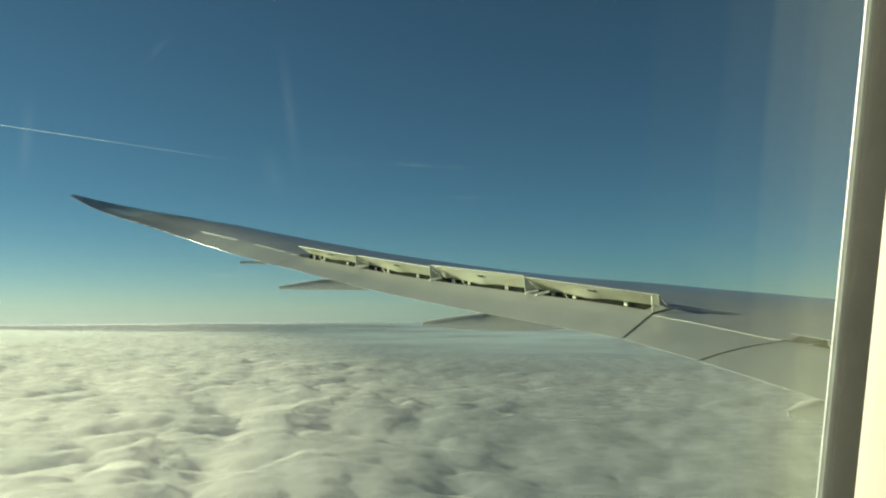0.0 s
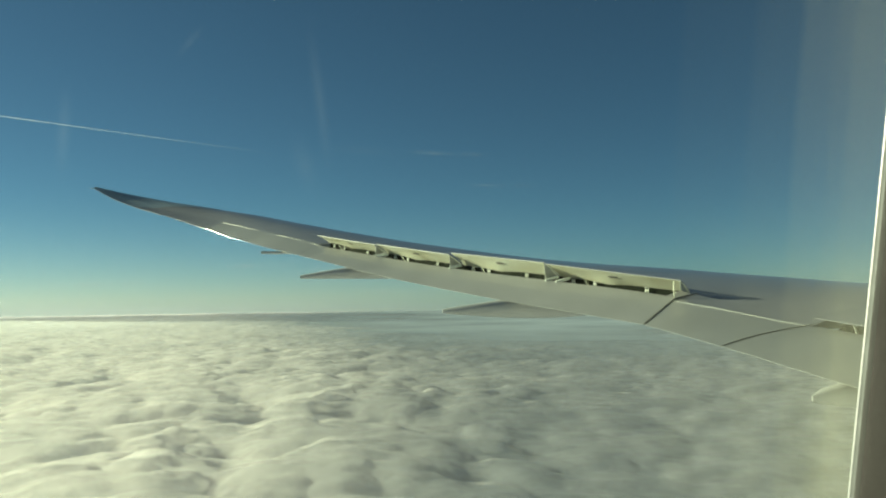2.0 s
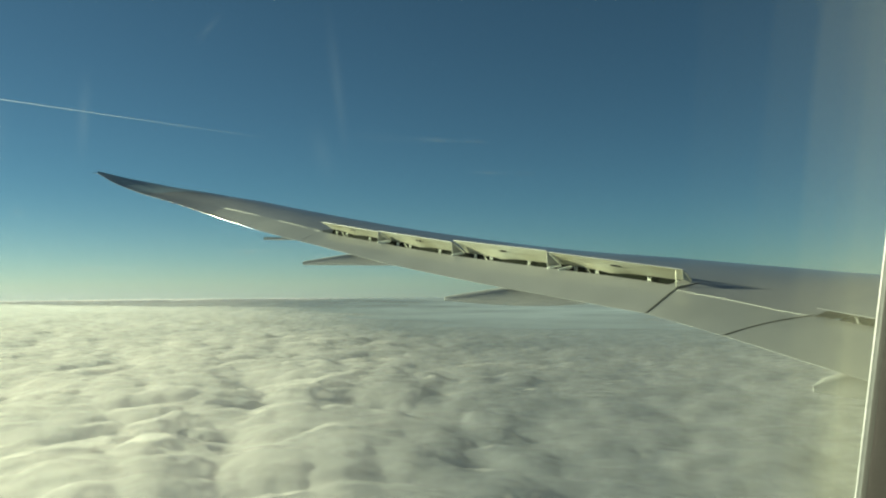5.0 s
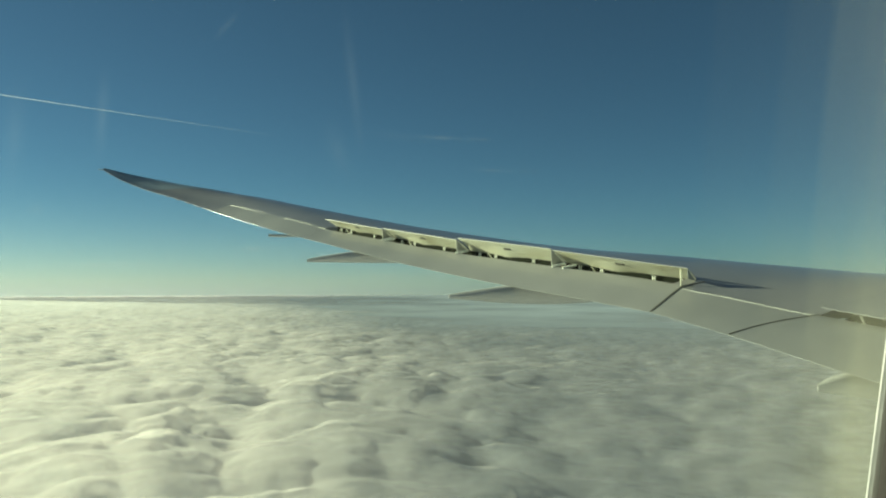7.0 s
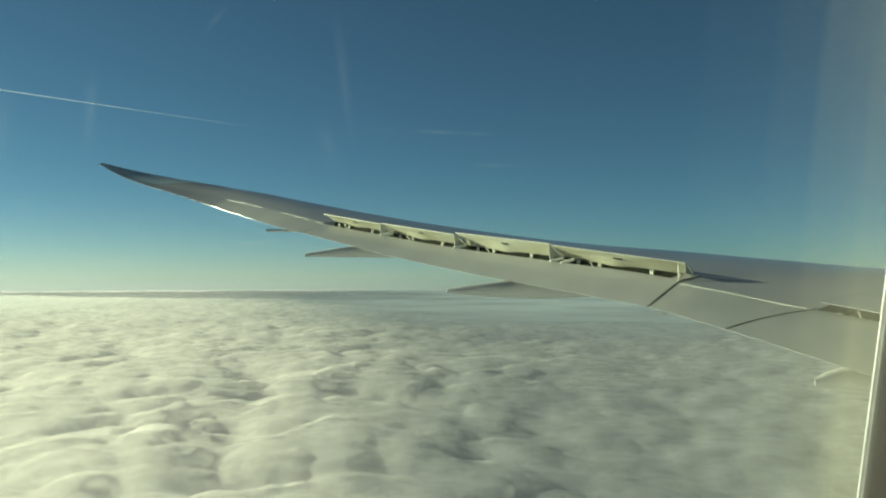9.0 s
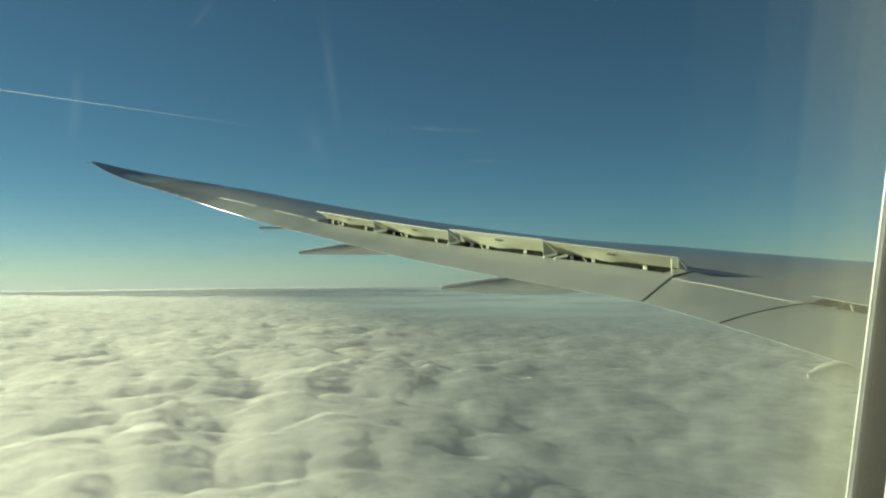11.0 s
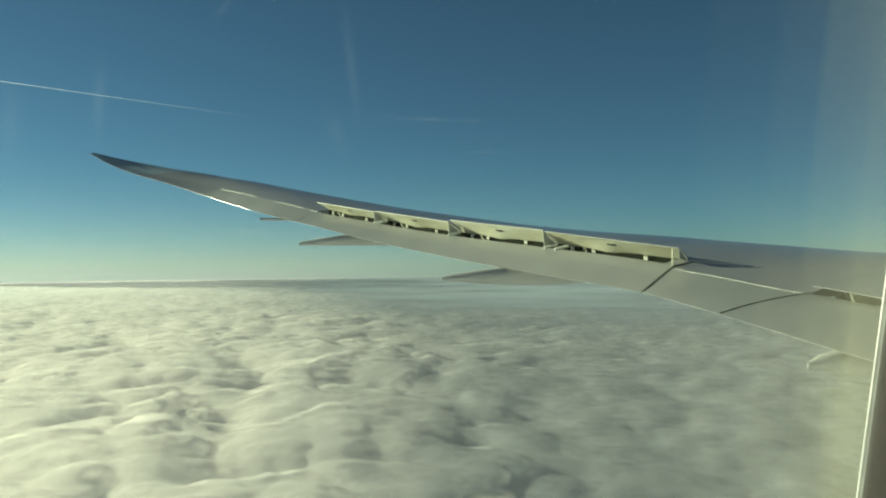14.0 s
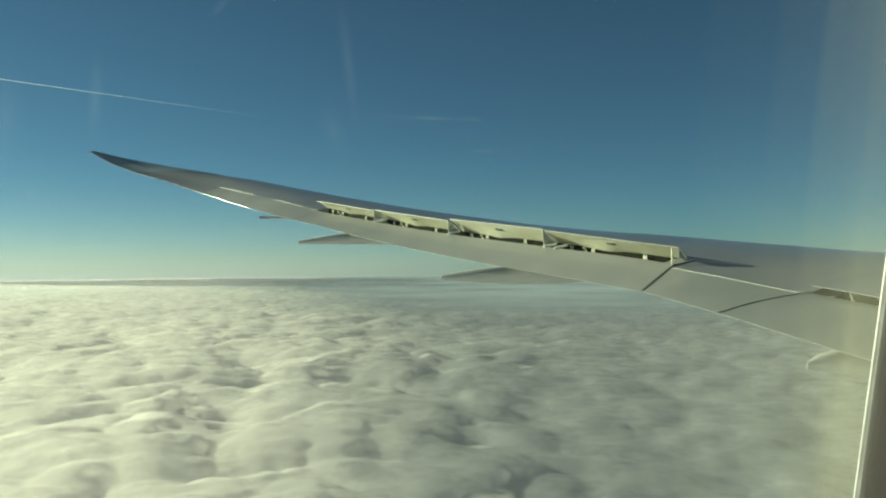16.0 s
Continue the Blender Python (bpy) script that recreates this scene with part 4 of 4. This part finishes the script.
def on_tube(r, x, z):
    """A point of the tube of radius r, at cabin station x and at the height z of the outer skin's window plane."""
    a = math.asin((z - AXIS_Z) / 2.895)
    return Vector((x, AXIS_Y + r * math.cos(a), AXIS_Z + r * math.sin(a)))


def opening(grow, n=16):
    """The window's rounded outline, grown outwards, as (x, z)."""
    w, h, c = HALF_W + grow, HALF_H + grow, CORNER + grow
    pts = []
    for cx, cz, a0 in ((w - c, h - c, 0), (c - w, h - c, 90), (c - w, c - h, 180), (w - c, c - h, 270)):
        for i in range(n):
            a = radians(a0 + 90 * i / (n - 1))
            pts.append((WIN_X + cx + c * math.cos(a), WIN_Z + cz + c * math.sin(a)))
    return pts


def ring_band(name, profile, mat, parent, label=""):
    """A band round the window; profile: pairs of (grown by, tube radius)."""
    rings = [[on_tube(r, x, z) for x, z in opening(g)] for g, r in profile]
    n = len(rings[0])
    return mesh_object(name, [p for r in rings for p in r], grid_faces(len(rings), n, close_cols=True), mat, parent, label)


def wall_panel(name, r, grow, mat, x0, x1, z0, z1, thick):
    """The sheet round the opening, from the opening's outline to a rectangle, with thickness."""
    ins = opening(grow)
    outs = []
    for x, z in ins:
        dx, dz = x - WIN_X, z - WIN_Z
        k = min((x1 - WIN_X if dx > 0 else WIN_X - x0) / max(1e-6, abs(dx)), (z1 - WIN_Z if dz > 0 else WIN_Z - z0) / max(1e-6, abs(dz)))
        outs.append((WIN_X + dx * k, WIN_Z + dz * k))
    for corner in ((x0, z0), (x0, z1), (x1, z0), (x1, z1)):
        i = min(range(len(outs)), key=lambda j: math.dist(outs[j], corner))
        outs[i] = corner
    rings = []
    for rr in (r, r + thick):
        for t in ((0, 0.25, 0.5, 0.75, 1) if rr == r else (1, 0.75, 0.5, 0.25, 0)):
            rings.append([on_tube(rr, a[0] + (b[0] - a[0]) * t, a[1] + (b[1] - a[1]) * t) for a, b in zip(ins, outs)])
    rings.append(rings[0])
    n = len(ins)
    return mesh_object(name, [p for rg in rings for p in rg], grid_faces(len(rings), n, close_cols=True), mat)


PX0, PX1, PZ0, PZ1 = -0.7, 0.8, -0.55, 0.55
tagged(wall_panel("wall_window_side", 2.785, 0.085, LINING, PX0, PX1, PZ0, PZ1, 0.02), "cream moulded cabin side wall round the window", "wall", kind="structure")
tagged(wall_panel("wall_outer_skin", 2.905, 0.045, SKIN, PX0, PX1, PZ0, PZ1, 0.02), "white painted outer fuselage skin", "wall", kind="structure")
window = tagged(new("window_1"), "airliner window with smeared clear pane and pale rim", "window", kind="structure")
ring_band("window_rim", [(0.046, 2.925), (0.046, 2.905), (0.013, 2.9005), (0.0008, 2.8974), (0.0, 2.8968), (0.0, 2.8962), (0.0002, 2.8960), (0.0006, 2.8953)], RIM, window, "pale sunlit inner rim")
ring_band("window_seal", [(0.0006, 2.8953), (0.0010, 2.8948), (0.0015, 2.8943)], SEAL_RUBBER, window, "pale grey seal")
ring_band("window_reveal", [(0.0015, 2.8943), (0.0026, 2.8928), (0.0058, 2.8893)], REVEAL, window, "frame ring with shade painted in grey-brown")
ring_band("window_bezel", [(0.0058, 2.8893), (0.0066, 2.886), (0.014, 2.868), (0.034, 2.84), (0.06, 2.80), (0.085, 2.785)], LINING, window, "cream flared bezel")


def pane(r0, r1):
    pts = opening(0.011)
    n = len(pts)
    # concentric rings keep the curved sheet smooth
    verts, faces = [], []
    steps = 8
    for r in (r0, r1):
        first = len(verts)
        for s in range(1, steps + 1):
            verts += [on_tube(r, WIN_X + (x - WIN_X) * s / steps, WIN_Z + (z - WIN_Z) * s / steps) for x, z in pts]
        verts.append(on_tube(r, WIN_X, WIN_Z))
        faces += grid_faces(steps, n, first, True)
        faces += [(len(verts) - 1, first + i, first + (i + 1) % n) for i in range(n)]
    o1, o2 = (steps - 1) * n, (steps * n + 1) + (steps - 1) * n
    faces += [(o1 + i, o1 + (i + 1) % n, o2 + (i + 1) % n, o2 + i) for i in range(n)]
    ob = mesh_object("pane", verts, faces, PANE, window, "clear acrylic pane with smears and painted reflection bands")
    ob.visible_shadow = False
    return ob


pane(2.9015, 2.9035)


def tube(name, r, thick, x0, x1, a0, a1, mat, label, category, n=40):
    """A curved shell between two angles round the cabin's axis (0 is abeam, 90 above)."""
    rings = []
    for x in (x0, x1):
        ring = []
        for rr, order in ((r, range(n)), (r + thick, range(n - 1, -1, -1))):
            for i in order:
                a = radians(a0 + (a1 - a0) * i / (n - 1))
                ring.append(Vector((x, AXIS_Y + rr * math.cos(a), AXIS_Z + rr * math.sin(a))))
        rings.append(ring)
    return tagged(loft(name, rings, mat), label, category, kind="structure")


AHI = math.degrees(math.asin((PZ1 - AXIS_Z) / 2.895))
ALO = math.degrees(math.asin((PZ0 - AXIS_Z) / 2.895))
tube("wall_outer_crown", 2.905, 0.02, -5, 19, AHI, 180, SKIN, "white painted fuselage crown", "wall")
tube("wall_outer_belly", 2.905, 0.02, -5, 19, -180, ALO, SKIN, "white painted fuselage belly", "wall")
tube("wall_outer_ahead", 2.905, 0.02, PX1, 19, ALO, AHI, SKIN, "white painted fuselage side", "wall", 12)
tube("wall_outer_behind", 2.905, 0.02, -5, PX0, ALO, AHI, SKIN, "white painted fuselage side", "wall", 12)
tube("ceiling", 2.785, 0.02, -4.9, 4, AHI, 180, LINING, "cream curved cabin ceiling lining", "ceiling")
tube("wall_far_side", 2.785, 0.02, -4.9, 4, 180, 205, LINING, "cream cabin side wall lining", "wall", 12)
tube("wall_below_window", 2.785, 0.02, -4.9, 4, -25, ALO, LINING, "cream cabin side wall lining", "wall", 12)
tube("wall_ahead", 2.785, 0.02, PX1, 4, ALO, AHI, LINING, "cream cabin side wall lining", "wall", 12)
tube("wall_behind", 2.785, 0.02, -4.9, PX0, ALO, AHI, LINING, "cream cabin side wall lining", "wall", 12)


def block(name, a, b, mat, label, category):
    xs, ys, zs = zip(a, b)
    v = [Vector((x, y, z)) for x in xs for y in ys for z in zs]
    f = [(0, 1, 3, 2), (4, 6, 7, 5), (0, 4, 5, 1), (2, 3, 7, 6), (0, 2, 6, 4), (1, 5, 7, 3)]
    return tagged(mesh_object(name, v, f, mat, smooth=False), label, category, kind="structure")


block("floor", (-4.9, AXIS_Y - 2.55, -1.80), (4, AXIS_Y + 2.55, -1.75), CARPET, "dark blue carpeted cabin floor", "floor")
block("wall_front", (4.0, AXIS_Y - 2.7, -1.8), (4.05, AXIS_Y + 2.7, 2.25), LINING, "plain cream cabin partition", "wall")
block("wall_back", (-4.95, AXIS_Y - 2.7, -1.8), (-4.9, AXIS_Y + 2.7, 2.25), LINING, "plain cream cabin partition", "wall")
